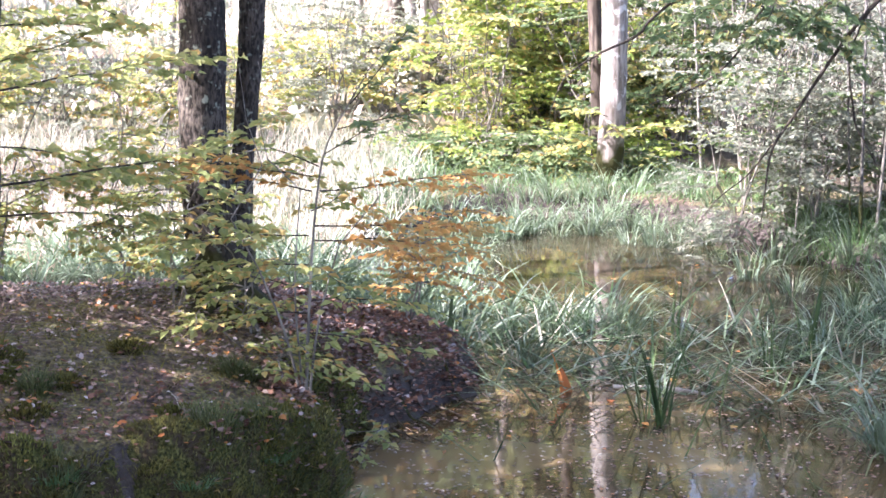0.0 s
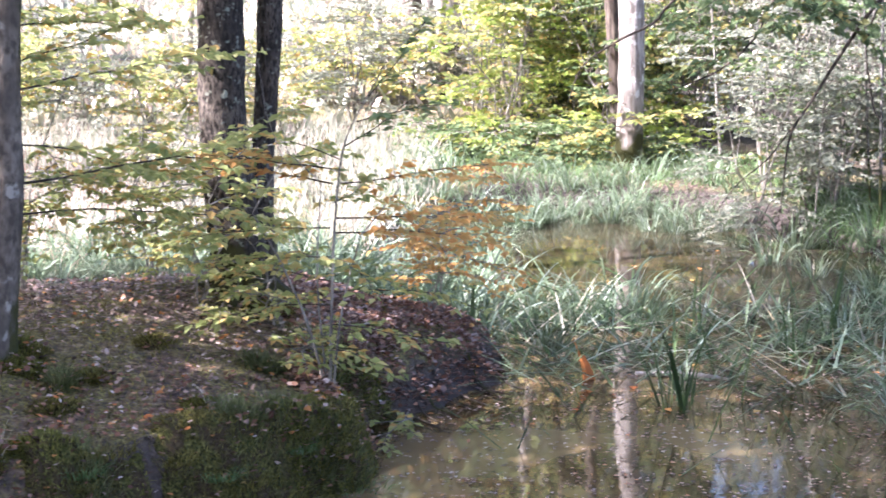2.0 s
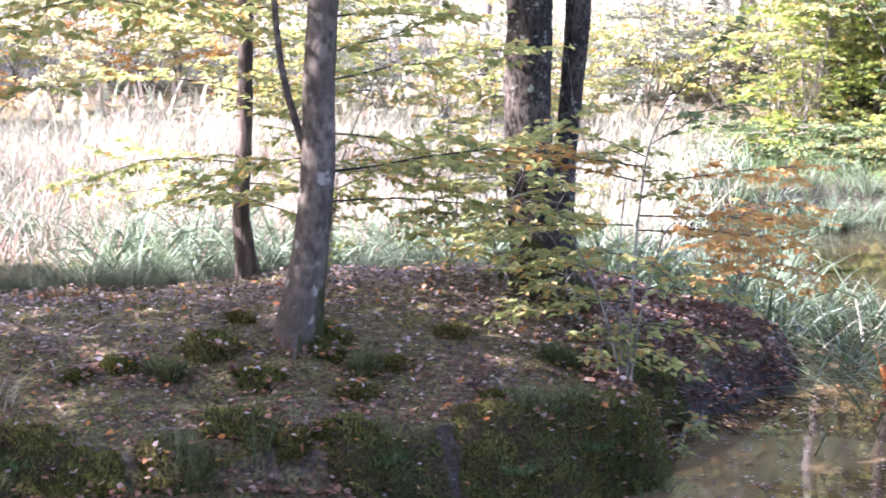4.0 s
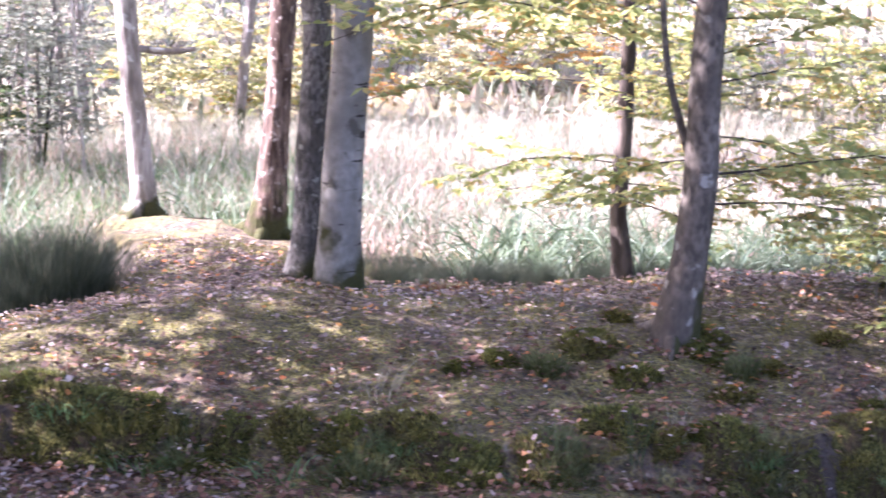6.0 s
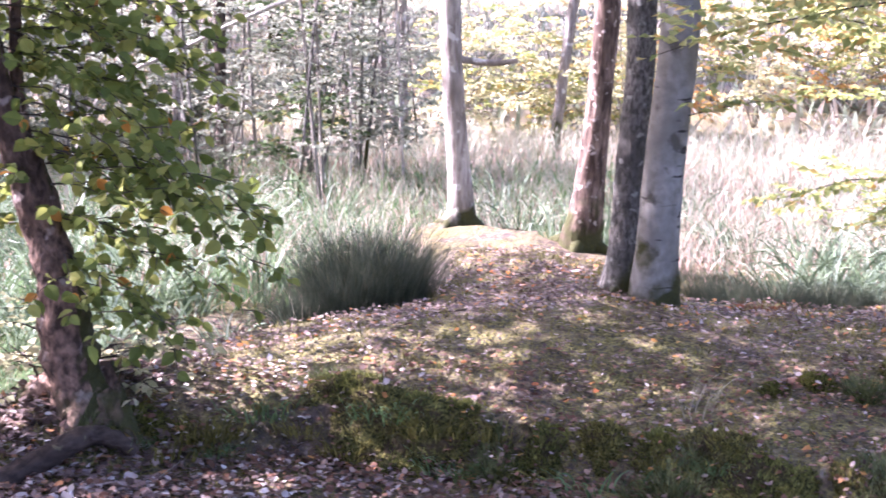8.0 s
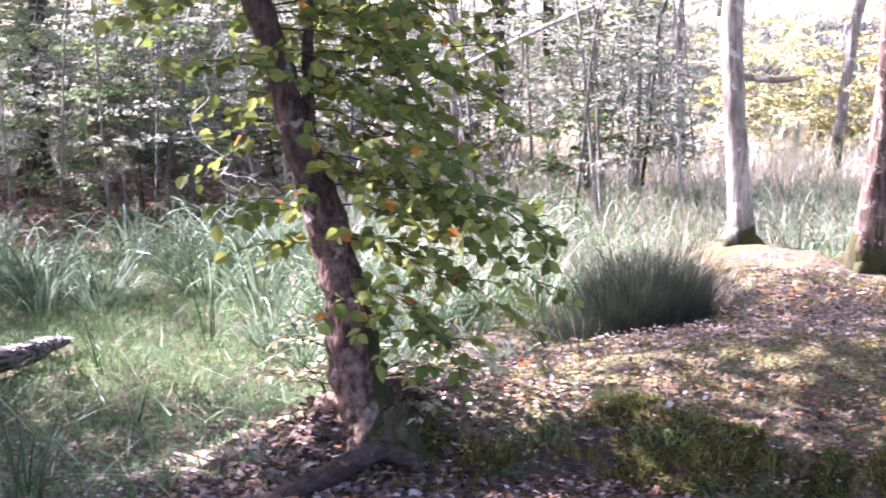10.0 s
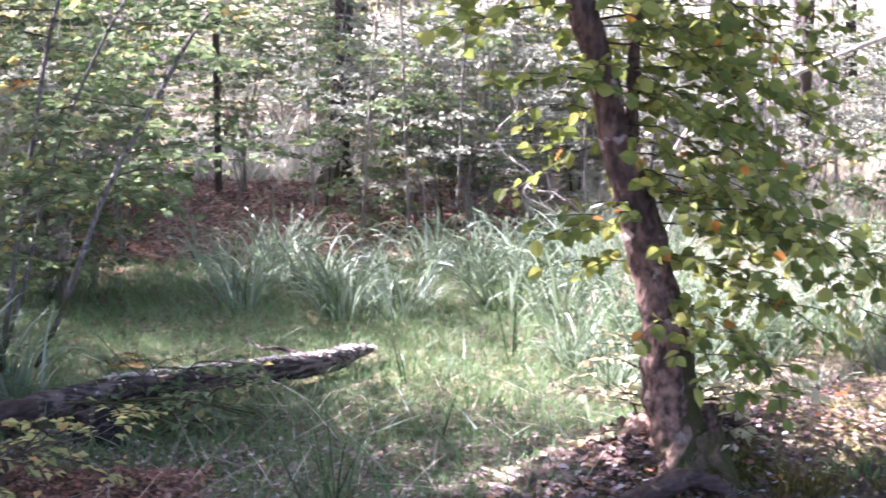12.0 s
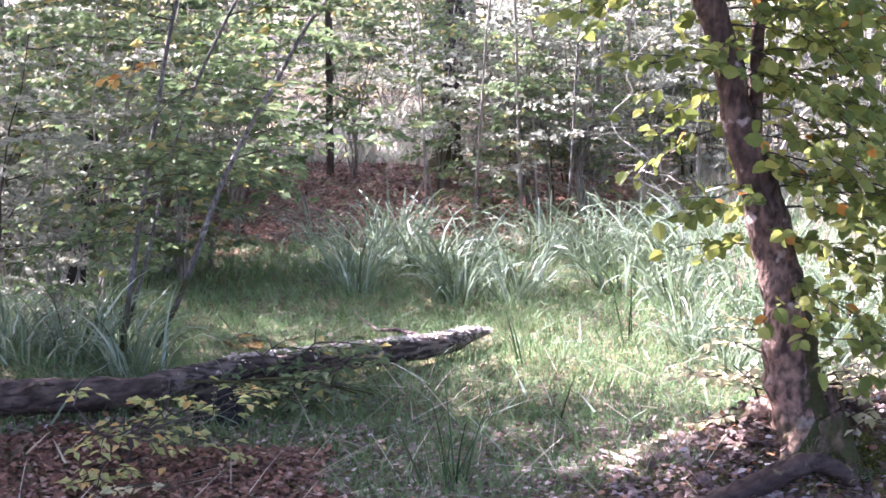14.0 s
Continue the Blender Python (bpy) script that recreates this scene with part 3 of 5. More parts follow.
def tree(name, rows, barkmat, label, height=9.0, seed=1, sides=14, rough=0.03, extra=(), sprays=(), leafmat=None, leaf=0.065,
         top=None, topmat=None, group="", roots=0, broad=False, gap=0.022, flat=0.35, lumpy=0.0):
    """A tree: trunk and further stems, limbs and sprays within reach, and a crown above."""
    rng = np.random.default_rng(seed)
    base = (rows[0][0], rows[0][1], float(ground_z(rows[0][0], rows[0][1])))
    ob = thing(name, base, label, "tree", group)
    path = stem_path(rows, height, rng)
    path[:, 3] *= 1 + lumpy * np.sin(path[:, 2] * 23 + 1.3) * np.sin(path[:, 2] * 9.1) + lumpy * 0.5 * np.sin(path[:, 2] * 51)
    part("trunk", *tube(path[:, :3], path[:, 3], sides, rough, rng), barkmat, ob, smooth=True)
    for ex in extra:
        p = stem_path(ex, height * 0.85, rng) if ex[0][2] < 0.3 else curve_through(ex, 14)
        part("stem", *tube(p[:, :3], p[:, 3], max(7, sides - 4), rough, rng), barkmat, ob, smooth=True)
    for k in range(roots):
        a = k * 6.283 / roots + rng.uniform(-0.4, 0.4)
        r0 = rows[0][3]
        s = np.linspace(0.2, 1, 5)
        xy = np.array(base[:2]) + np.array([math.cos(a), math.sin(a)]) * (s * r0 * rng.uniform(1.5, 2.3))[:, None]
        z = ground_z(xy[:, 0], xy[:, 1]) + np.linspace(0.3, -0.25, 5) * r0
        part("root", *tube(np.column_stack([xy, z]), np.linspace(r0 * 0.45, r0 * 0.1, 5), 7, 0.06, rng), barkmat, ob, smooth=True)
    for o, w, L, dr, *own in sprays:
        wood, pos, axs = Heap(), [], []
        spray(wood, pos, axs, o, w, L, rng, droop=dr, thick=0.0015 + 0.003 * L, gap=gap, flat=flat, twigs=broad)
        branch = part("branch", *wood.out(), TWIG, ob)
        foliage("foliage", pos, axs, own[0] if own else leafmat, branch, rng, leaf, broad=broad, flat=flat)
    if top:
        pos, axs = [], []
        crown(ob, pos, axs, path, rng, *top[:-1])
        foliage("crown", pos, axs, topmat or leafmat or LEAF_BEECH, ob, rng, top[-1], flat=0.6)
    settle(ob)
    return ob


def bush(name, at, label, mat, seed, height=1.6, spread=0.8, stems=6, per=5, leaf=0.06, length=0.5, wood_mat=None, lean=(0, 0), bare=0.15, gap=0.035, category="shrub", group="", twigs=True, flat=0.35, thick=0.008):
    """Several stems from one foot, each with sprays along it."""
    rng = np.random.default_rng(seed)
    x, y = at[:2]
    z = float(ground_z(x, y))
    ob = thing(name, (x, y, z), label, category, group)
    wood, pos, axs = Heap(), [], []
    for k in range(stems):
        if twigs:
            wood = Heap()
        a = k * 2.4 + rng.uniform(-0.6, 0.6)
        out = spread * rng.uniform(0.2, 1.0)
        h = height * rng.uniform(0.65, 1.05)
        t = np.linspace(0, 1, 7)
        q = np.array([x, y, z - 0.05]) + np.stack([(math.cos(a) * out + lean[0]) * t ** 1.5, (math.sin(a) * out + lean[1]) * t ** 1.5, h * t], 1)
        q[1:-1] += rng.normal(size=(5, 3)) * 0.03
        wood.add(*tube(q, np.linspace(thick, 0.0025, 7), 5))
        for j in range(per):
            u = bare + (1 - bare) * (j + rng.uniform(0, 1)) / per
            o = np.array([np.interp(u, t, q[:, i]) for i in range(3)])
            b = rng.uniform(0, 6.283)
            spray(wood, pos, axs, o, [math.cos(b), math.sin(b), rng.uniform(-0.1, 0.5)], length * rng.uniform(0.5, 1.1), rng, droop=0.2, gap=gap, twigs=twigs)
        if twigs:
            part("stem", *wood.out(), wood_mat or TWIG, ob)
    if not twigs:
        part("branchwork", *wood.out(), wood_mat or TWIG, ob)
    foliage("foliage", pos, axs, mat, ob, rng, leaf, flat=flat)
    settle(ob)
    return ob


def polar(az, d):
    return -d * math.sin(radians(az)), d * math.cos(radians(az))


# ---------- trees on the island ----------
tree("twin_stemmed_tree", [(-1.70, 9.09, 0.06, 0.165), (-1.72, 9.09, 0.29, 0.130), (-1.75, 9.08, 0.48, 0.118), (-1.78, 9.07, 0.87, 0.107), (-1.78, 9.07, 1.25, 0.104), (-1.78, 9.07, 1.50, 0.101)],
     BARK_DARK, "dark rough-barked tree with two stems and a mossy foot", 9, 11, 18, 0.03,
     extra=[[(-1.64, 9.20, 0.10, 0.09), (-1.64, 9.20, 0.46, 0.062), (-1.62, 9.21, 0.85, 0.053), (-1.59, 9.21, 1.24, 0.058), (-1.58, 9.21, 1.49, 0.061)]],
     top=(2.6, 9.0, 2.6, 15, 9, 62, 0.13), roots=6, topmat=LEAF_BEECH)
tree("beech_tree", [(-2.45, 7.71, 0.15, 0.108), (-2.43, 7.72, 0.32, 0.089), (-2.40, 7.73, 0.52, 0.074), (-2.37, 7.74, 0.84, 0.070), (-2.36, 7.74, 1.24, 0.065), (-2.34, 7.75, 1.57, 0.062)],
     BARK_GREY, "slender grey beech with a mossy foot and yellowing leaves", 8, 12, 16, 0.012,
     extra=[[(-2.40, 7.76, 0.86, 0.018), (-2.45, 7.77, 0.98, 0.017), (-2.52, 7.74, 1.28, 0.014), (-2.56, 7.74, 1.75, 0.012)]],
     sprays=[((-2.36, 7.74, 0.84), (0.9, 0.5, 0.05), 1.3, 0.05), ((-2.38, 7.74, 0.72), (0.9, 0.3, 0.10), 1.0, 0.12), ((-2.36, 7.74, 1.3), (1, 0.4, 0.35), 0.6, 0.12),
             ((-2.36, 7.74, 1.45), (0.9, 0.9, 0.2), 0.7, 0.15), ((-2.40, 7.74, 0.9), (-0.8, 0.6, -0.1), 0.8, 0.1), ((-2.36, 7.74, 1.5), (-0.9, 0.2, 0.25), 1.3, 0.25),
             ((-2.34, 7.75, 1.55), (-1, -0.35, 0.2), 1.6, 0.3), ((-2.36, 7.74, 1.2), (0.6, 0.9, 0.1), 1.1, 0.1), ((-2.36, 7.74, 1.65), (1, 0.1, 0.0), 0.5, 0.2),
             ((-2.36, 7.74, 1.0), (0.9, 0.55, 0.02), 0.9, 0.1), ((-2.36, 7.74, 1.6), (0.2, 0.9, 0.1), 0.7, 0.2), ((-2.40, 7.74, 0.65), (-0.9, 0.5, 0.1), 0.7, 0.1)],
     leafmat=LEAF_BEECH, leaf=0.062, top=(2.6, 8.0, 2.2, 11, 7, 50, 0.11), roots=4)
tree("young_tree", [(-3.27, 9.44, 0.09, 0.058), (-3.29, 9.43, 0.36, 0.044), (-3.27, 9.44, 0.78, 0.041), (-3.26, 9.45, 1.20, 0.038), (-3.25, 9.45, 1.47, 0.037)],
     BARK_BROWN, "thin dark young tree with sparse yellowing sprays", 6, 13, 10, 0.03,
     sprays=[((-3.29, 9.44, 0.95), (-1, 0.1, 0.3), 0.8, 0.2), ((-3.29, 9.44, 0.6), (-1, -0.2, 0.1), 0.9, 0.15), ((-3.27, 9.44, 1.2), (-0.9, 0.4, 0.3), 1.0, 0.25), ((-3.27, 9.44, 0.5), (0.9, -0.3, 0.1), 0.7, 0.1),
             ((-3.27, 9.44, 1.35), (0.8, 0.4, 0.2), 0.8, 0.2), ((-3.27, 9.44, 0.42), (-1, 0.3, 0.05), 0.8, 0.1)],
     leafmat=LEAF_BEECH, leaf=0.06, top=(2.4, 6.0, 1.6, 8, 6, 40, 0.10))
tree("dark_tree", [(-4.45, 8.28, 0.16, 0.095), (-4.44, 8.29, 0.39, 0.072), (-4.42, 8.30, 0.80, 0.067), (-4.39, 8.31, 1.19, 0.067), (-4.39, 8.31, 1.45, 0.070)],
     BARK_ASH, "slim grey-barked tree beside a pale birch", 9, 14, 14, 0.025, top=(3.0, 9.0, 2.0, 10, 7, 50, 0.12), roots=4)
tree("birch_tree", [(-4.17, 8.09, 0.21, 0.118), (-4.16, 8.09, 0.45, 0.097), (-4.14, 8.10, 0.84, 0.092), (-4.11, 8.12, 1.22, 0.089), (-4.10, 8.13, 1.47, 0.089)],
     BARK_BIRCH, "pale grey birch with dark marks and a mossy foot", 9, 15, 16, 0.015,
     sprays=[((-4.10, 8.1, 1.35), (0.9, -0.1, 0.1), 0.6, 0.2), ((-4.08, 8.1, 1.0), (0.8, 0.2, 0.3), 0.5, 0.2), ((-4.10, 8.12, 1.55), (1, 0.3, 0.1), 1.3, 0.3), ((-4.08, 8.1, 1.75), (1, 0.9, -0.05), 1.6, 0.3)],
     leafmat=LEAF_BEECH, leaf=0.06, top=(4.5, 9.0, 1.6, 6, 5, 35, 0.12), roots=5)
tree("rusty_barked_tree", [(-5.60, 9.93, -0.03, 0.135), (-5.57, 9.94, 0.20, 0.100), (-5.54, 9.96, 0.53, 0.078), (-5.51, 9.98, 1.01, 0.074), (-5.49, 9.99, 1.33, 0.074)],
     BARK_RED, "reddish flaking trunk with a mossy foot", 8, 16, 14, 0.04, top=(5.0, 8.0, 1.0, 4, 4, 20, 0.12), roots=4)
tree("pale_tree", [(-6.63, 10.23, -0.17, 0.130), (-6.62, 10.24, 0.00, 0.090), (-6.64, 10.23, 0.32, 0.069), (-6.67, 10.21, 0.77, 0.065), (-6.69, 10.19, 1.28, 0.065)],
     BARK_PALE, "sunlit pale trunk with a broken branch stub", 8, 17, 14, 0.025, extra=[[(-6.66, 10.22, 0.98, 0.022), (-6.45, 10.3, 0.96, 0.02), (-6.3, 10.35, 0.98, 0.014)]],
     top=(5.0, 8.0, 1.0, 4, 4, 20, 0.12), roots=4)
rng = np.random.default_rng(8)
D_SPRAYS = []
for k in range(38):
    z = 0.55 + 1.35 * ((k + rng.uniform(0, 1)) / 38) ** 0.8
    o = (-5.29 - 0.17 * (z - 0.6), 5.43 - 0.17 * (z - 0.6), z)
    if k % 3:
        a = rng.uniform(-0.2, 1.25)
        D_SPRAYS.append((o, (math.cos(a), math.sin(a), rng.uniform(-0.25, 0.3)), rng.uniform(0.45, 1.05), rng.uniform(0.25, 0.6)))
    else:
        a = rng.uniform(2.0, 6.0)
        D_SPRAYS.append((o, (math.cos(a), math.sin(a), rng.uniform(0.0, 0.4)), rng.uniform(0.3, 0.65) + 0.4 * max(0, z - 1.15), rng.uniform(0.25, 0.6)))
tree("alder_tree", [(-5.19, 5.53, -0.04, 0.165), (-5.22, 5.50, 0.08, 0.125), (-5.24, 5.48, 0.19, 0.105), (-5.25, 5.46, 0.34, 0.099), (-5.28, 5.44, 0.59, 0.081), (-5.32, 5.41, 0.80, 0.074), (-5.35, 5.37, 0.99, 0.072), (-5.40, 5.32, 1.17, 0.056), (-5.44, 5.29, 1.42, 0.054), (-5.49, 5.23, 1.66, 0.051)],
     BARK_ALDER, "leaning brown tree with broad green leaves and mossy foot", 7, 18, 16, 0.03,
     extra=[[(-5.35, 5.39, 0.96, 0.034), (-5.38, 5.41, 1.06, 0.03), (-5.40, 5.39, 1.25, 0.025), (-5.40, 5.40, 1.8, 0.02)]],
     sprays=D_SPRAYS, leafmat=LEAF_ALDER, leaf=0.060, top=(2.4, 8.0, 2.8, 17, 11, 88, 0.15), roots=4, broad=True, gap=0.038, flat=0.9, lumpy=0.09)

# ---------- trees round the pond and the marsh ----------
tree("oak_tree", [(0.10, 15.50, -0.23, 0.130), (0.13, 15.50, 0.01, 0.112), (0.14, 15.50, 0.41, 0.106), (0.14, 15.50, 0.80, 0.103), (0.13, 15.50, 1.19, 0.103)],
     BARK_PALE, "sunlit pale-barked tree above the sedge bank", 11, 21, 14, 0.03,
     sprays=[((0.1, 15.45, 0.12), (-0.8, -0.4, 0.1), 0.5, 0.2), ((0.15, 15.4, 0.2), (0.9, -0.5, 0.25), 0.6, 0.2), ((0.1, 15.4, 0.25), (0.2, -0.9, 0.0), 0.3, 0.2), ((0.1, 15.4, 0.3), (-0.7, -0.6, 0.4), 0.45, 0.25)],
     leafmat=LEAF_BEECH, leaf=0.06, top=(2.2, 11, 2.2, 12, 8, 40, 0.14), topmat=LEAF_BEECH)
FAR_TRUNKS = [
    ([(-8.47, 14.51, -0.23, 0.050), (-8.42, 14.53, 0.28, 0.045), (-8.35, 14.57, 1.00, 0.045)], BARK_PALE, "slim pale trunk at the back of the marsh"),
    ([(-9.69, 13.96, -0.14, 0.035), (-9.76, 13.92, 0.20, 0.030), (-9.83, 13.87, 0.64, 0.028), (-9.84, 13.86, 1.12, 0.028)], BARK_PALE, "thin pale curving stem behind the marsh"),
    ([(-9.64, 13.98, -0.14, 0.033), (-9.67, 13.98, 0.64, 0.028), (-9.68, 13.98, 1.12, 0.028)], BARK_PALE, "thin pale upright stem behind the marsh"),
    ([(-9.62, 11.50, -0.25, 0.044), (-9.62, 11.50, 0.38, 0.044), (-9.62, 11.50, 1.23, 0.049)], BARK_BROWN, "thin dark upright trunk at the thicket's edge"),
    ([(-10.52, 12.04, -0.3, 0.047), (-10.53, 12.04, 0.58, 0.047), (-10.55, 12.02, 1.17, 0.052)], BARK_PALE, "thin pale trunk in the thicket"),
    ([(-13.44, 10.02, -0.20, 0.17), (-13.43, 10.03, 0.05, 0.10), (-13.40, 10.06, 0.80, 0.085), (-13.39, 10.07, 1.32, 0.08)], BARK_DARK, "dark upright trunk on the leafy far bank"),
    ([(-13.55, 8.90, -0.2, 0.035), (-13.55, 8.90, 0.45, 0.03), (-13.55, 8.90, 1.29, 0.033)], BARK_BROWN, "thin dark trunk before a sunny clearing"),
    ([(-2.57, 21.85, -0.1, 0.05), (-2.58, 21.85, 0.18, 0.046), (-2.61, 21.84, 0.80, 0.046)], BARK_PALE, "pale slim trunk far behind the pond"),
    ([(-1.69, 19.93, -0.1, 0.05), (-1.72, 19.93, 0.36, 0.047), (-1.72, 19.93, 0.92, 0.047)], BARK_PALE, "pale slim trunk far behind the pond"),
    ([(-0.75, 17.58, -0.24, 0.063), (-0.74, 17.58, 0.32, 0.057), (-0.72, 17.58, 1.07, 0.052)], BARK_PALE, "pale trunk among beech leaves behind the pond"),
    ([(-0.64, 17.79, -0.24, 0.037), (-0.59, 17.79, 0.30, 0.037), (-0.48, 17.79, 1.06, 0.037)], BARK_BROWN, "dark leaning trunk among beech leaves"),
    ([(0.03, 15.95, -0.23, 0.065), (0.04, 15.95, -0.04, 0.06), (0.02, 15.95, 0.50, 0.058), (-0.03, 15.95, 1.17, 0.058)], BARK_BROWN, "brown trunk close behind the pale-barked tree"),
    ([(-4.28, 19.53, -0.2, 0.05), (-4.25, 19.54, 0.22, 0.044), (-4.20, 19.55, 0.90, 0.041)], BARK_PALE, "pale slim trunk beyond the reeds"),
]
for k, (rows, mat, label) in enumerate(FAR_TRUNKS):
    tree("slender_tree", rows, mat, label, 8 + k % 4, 30 + k, 9, 0.03, sprays=[((rows[0][0], rows[0][1], 0.9 + 0.12 * j), (math.cos(k + 2.1 * j), math.sin(k + 2.1 * j), 0.1), 0.9, 0.15) for j in range(6)] if k in (5, 6) else (), leafmat=LEAF_GREEN, leaf=0.06, gap=0.035,
         top=(2.2 if 7 <= k <= 11 else 4.5, 8 + k % 4, 1.6 if 7 <= k <= 11 else 1.2, 9 if 7 <= k <= 11 else 5, 5, 26, 0.14), topmat=LEAF_BEECH if k % 2 else LEAF_GREEN, group="trees round the marsh")

# ---------- unseen trees added beside and behind the viewer to shade the island ---------
rng = np.random.default_rng(99)
for k, (x, y, h) in enumerate([(-8.5, 0.4, 12), (-8.0, -2.0, 13), (-7.0, 1.6, 9), (-11.8, -0.8, 7.5), (-5.5, -1.5, 12), (-3.0, -3.5, 13)]):
    tree("shade_tree", [(x, y, float(ground_z(x, y)), 0.16), (x + 0.05, y, 1.0, 0.13), (x, y, 2.2, 0.12)], BARK_DARK, "unseen tall leafy tree added to shade the island", h, 60 + k, 10, 0.03,
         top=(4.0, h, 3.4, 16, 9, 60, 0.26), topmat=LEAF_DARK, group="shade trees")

# lower trees added left of the view to shade the marsh and thickets
for k, (x, y, h) in enumerate([(-15.8, -1.2, 6.0), (-17.6, 5.7, 5.0), (-11.6, 1.2, 4.6), (-17.5, 2.6, 6.5), (-18.8, 8.3, 7.0)]):
    tree("shade_tree", [(x, y, float(ground_z(x, y)), 0.12), (x + 0.05, y, 1.0, 0.10), (x, y, 2.2, 0.09)], BARK_DARK, "leafy tree added to shade the marsh and its thickets", h, 160 + k, 10, 0.03,
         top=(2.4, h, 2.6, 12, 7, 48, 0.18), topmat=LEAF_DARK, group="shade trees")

# ---------- far woods: trunks and undergrowth in rows ----------
LEAFS = [LEAF_BEECH, LEAF_GREEN, LEAF_YELLOW, LEAF_WILLOW, LEAF_ORANGE]


def woods():
    rng = np.random.default_rng(5)
    made = []
    for k in range(64):
        az, d = -32 + 114 * (k * 0.618 % 1), rng.uniform(24, 40)
        if 6 < az < 27:
            continue
        if k % 3 == 0 and az > -14:
            az, d = -14 + (az + 14) * 0.25, 20 + d * 0.18
            if az > 6.5:
                continue
        x, y = polar(az, d)
        z = float(ground_z(x, y))
        r = rng.uniform(0.05, 0.13)
        lean = rng.normal() * 0.06
        rows = [(x, y, z, r * 1.3), (x + lean, y, z + 0.8, r), (x + 2 * lean, y, z + 2.0, r * 0.95)]
        tree("forest_tree", rows, [BARK_PALE, BARK_PALE if az < 10 else BARK_DARK, BARK_GREY, BARK_GREY if az < 10 else BARK_BROWN][k % 4], "distant forest tree with autumn leaves", rng.uniform(9, 14), 200 + k, 7, 0.03,
             top=(1.8, 11, 2.6, 12, 5, 34, 0.26), topmat=(LEAF_GREEN, LEAF_WILLOW, LEAF_GREEN)[k % 3] if az < 9 else LEAFS[k % 3], group="far forest trees")


woods()
# undergrowth: azimuth, distance, height, spread, leaf kind, seed
rng = np.random.default_rng(17)
n = 0
for az0, az1, d0, d1, count, mats, h in [
        (-16, -3.5, 12.5, 17, 18, (LEAF_WILLOW, LEAF_WILLOW, LEAF_WILLOW, LEAF_GREEN), 1.7),
        (-14, -2.5, 17, 20, 12, (LEAF_WILLOW, LEAF_WILLOW, LEAF_GREEN), 2.4),
        (-3, 3.6, 16.2, 19, 12, (LEAF_GREEN, LEAF_BEECH, LEAF_GREEN, LEAF_YELLOW, LEAF_BEECH), 1.7),
        (-1.5, 4.6, 15.8, 16.4, 6, (LEAF_LIME, LEAF_GREEN, LEAF_BEECH, LEAF_GREEN), 0.3),
        (3.8, 8.5, 17.5, 20.5, 6, (LEAF_WILLOW, LEAF_WILLOW, LEAF_BEECH), 1.2),
        (8, 18, 17.5, 21, 6, (LEAF_WILLOW, LEAF_BEECH), 1.0),
        (18, 29, 17.5, 21.5, 9, (LEAF_BEECH, LEAF_ORANGE, LEAF_YELLOW), 1.2),
        (28, 34, 16.8, 20, 5, (LEAF_YELLOW, LEAF_BEECH), 1.3),
        (34, 50, 13.5, 17.5, 13, (LEAF_WILLOW, LEAF_WILLOW, LEAF_GREEN, LEAF_WILLOW), 1.6),
        (49, 52.5, 13.5, 15.5, 3, (LEAF_GREEN, LEAF_WILLOW), 1.5),
        (60, 68, 9.8, 13, 11, (LEAF_GREEN, LEAF_GREEN, LEAF_WILLOW), 1.6),
        (58.5, 70, 13, 16.5, 12, (LEAF_DARK, LEAF_GREEN), 1.7),
        (46, 55, 17, 20, 8, (LEAF_GREEN, LEAF_WILLOW), 1.6),
        (59.5, 68, 15, 19, 8, (LEAF_GREEN, LEAF_GREEN), 1.6),
        (0.2, 4.0, 16.3, 17.4, 5, (LEAF_LIME, LEAF_LIME, LEAF_GREEN), 1.9),
        (-9, 4, 19, 22, 9, (LEAF_GREEN, LEAF_WILLOW, LEAF_BEECH), 3.2),
        (44, 52.5, 20, 25, 7, (LEAF_GREEN, LEAF_GREEN, LEAF_BEECH), 1.6),
        (52.5, 58, 21, 24, 6, (LEAF_GREEN, LEAF_WILLOW, LEAF_GREEN), 1.7),
        (58, 70, 20, 25, 9, (LEAF_GREEN, LEAF_GREEN, LEAF_BEECH), 1.6)]:
    for k in range(count):
        az, d = az0 + (az1 - az0) * (k + rng.uniform(0, 1)) / count, rng.uniform(d0, d1)
        m = mats[k % len(mats)]
        bush("undergrowth_shrub", polar(az, d), {LEAF_WILLOW: "grey-green willow scrub", LEAF_GREEN: "green leafy undergrowth shrub", LEAF_BEECH: "yellowing beech undergrowth", LEAF_YELLOW: "yellow autumn undergrowth shrub",
             LEAF_ORANGE: "orange autumn undergrowth shrub", LEAF_LIME: "lime-green autumn maple growth", LEAF_DARK: "dark green undergrowth shrub"}[m] + " at the edge of the wood", m, 400 + n, height=h * rng.uniform(0.8, 1.5), spread=rng.uniform(0.5, 1.0), stems=6, per=6, leaf=0.040 if m is LEAF_WILLOW else 0.062, length=0.55, gap=0.0145 if m is LEAF_WILLOW else 0.027, group="undergrowth", twigs=False, wood_mat=TWIG_GREY, flat=0.85)
        n += 1

rng = np.random.default_rng(19)
for k, az in enumerate((47.5, 49.5, 51.5, 53.5, 56.0, 58.5)):
    bush("tall_shrub", polar(az, rng.uniform(15.5, 17.5)), "tall slender green shrub bare below, before the thicket", (LEAF_GREEN, LEAF_GREEN, LEAF_WILLOW)[k % 3], 460 + k, height=2.1, spread=0.9, stems=6, per=6, leaf=0.055,
         length=0.55, gap=0.027, bare=0.27, twigs=False, wood_mat=TWIG_GREY, flat=0.85, group="undergrowth")

# ---------- sedge, rush and grass ----------


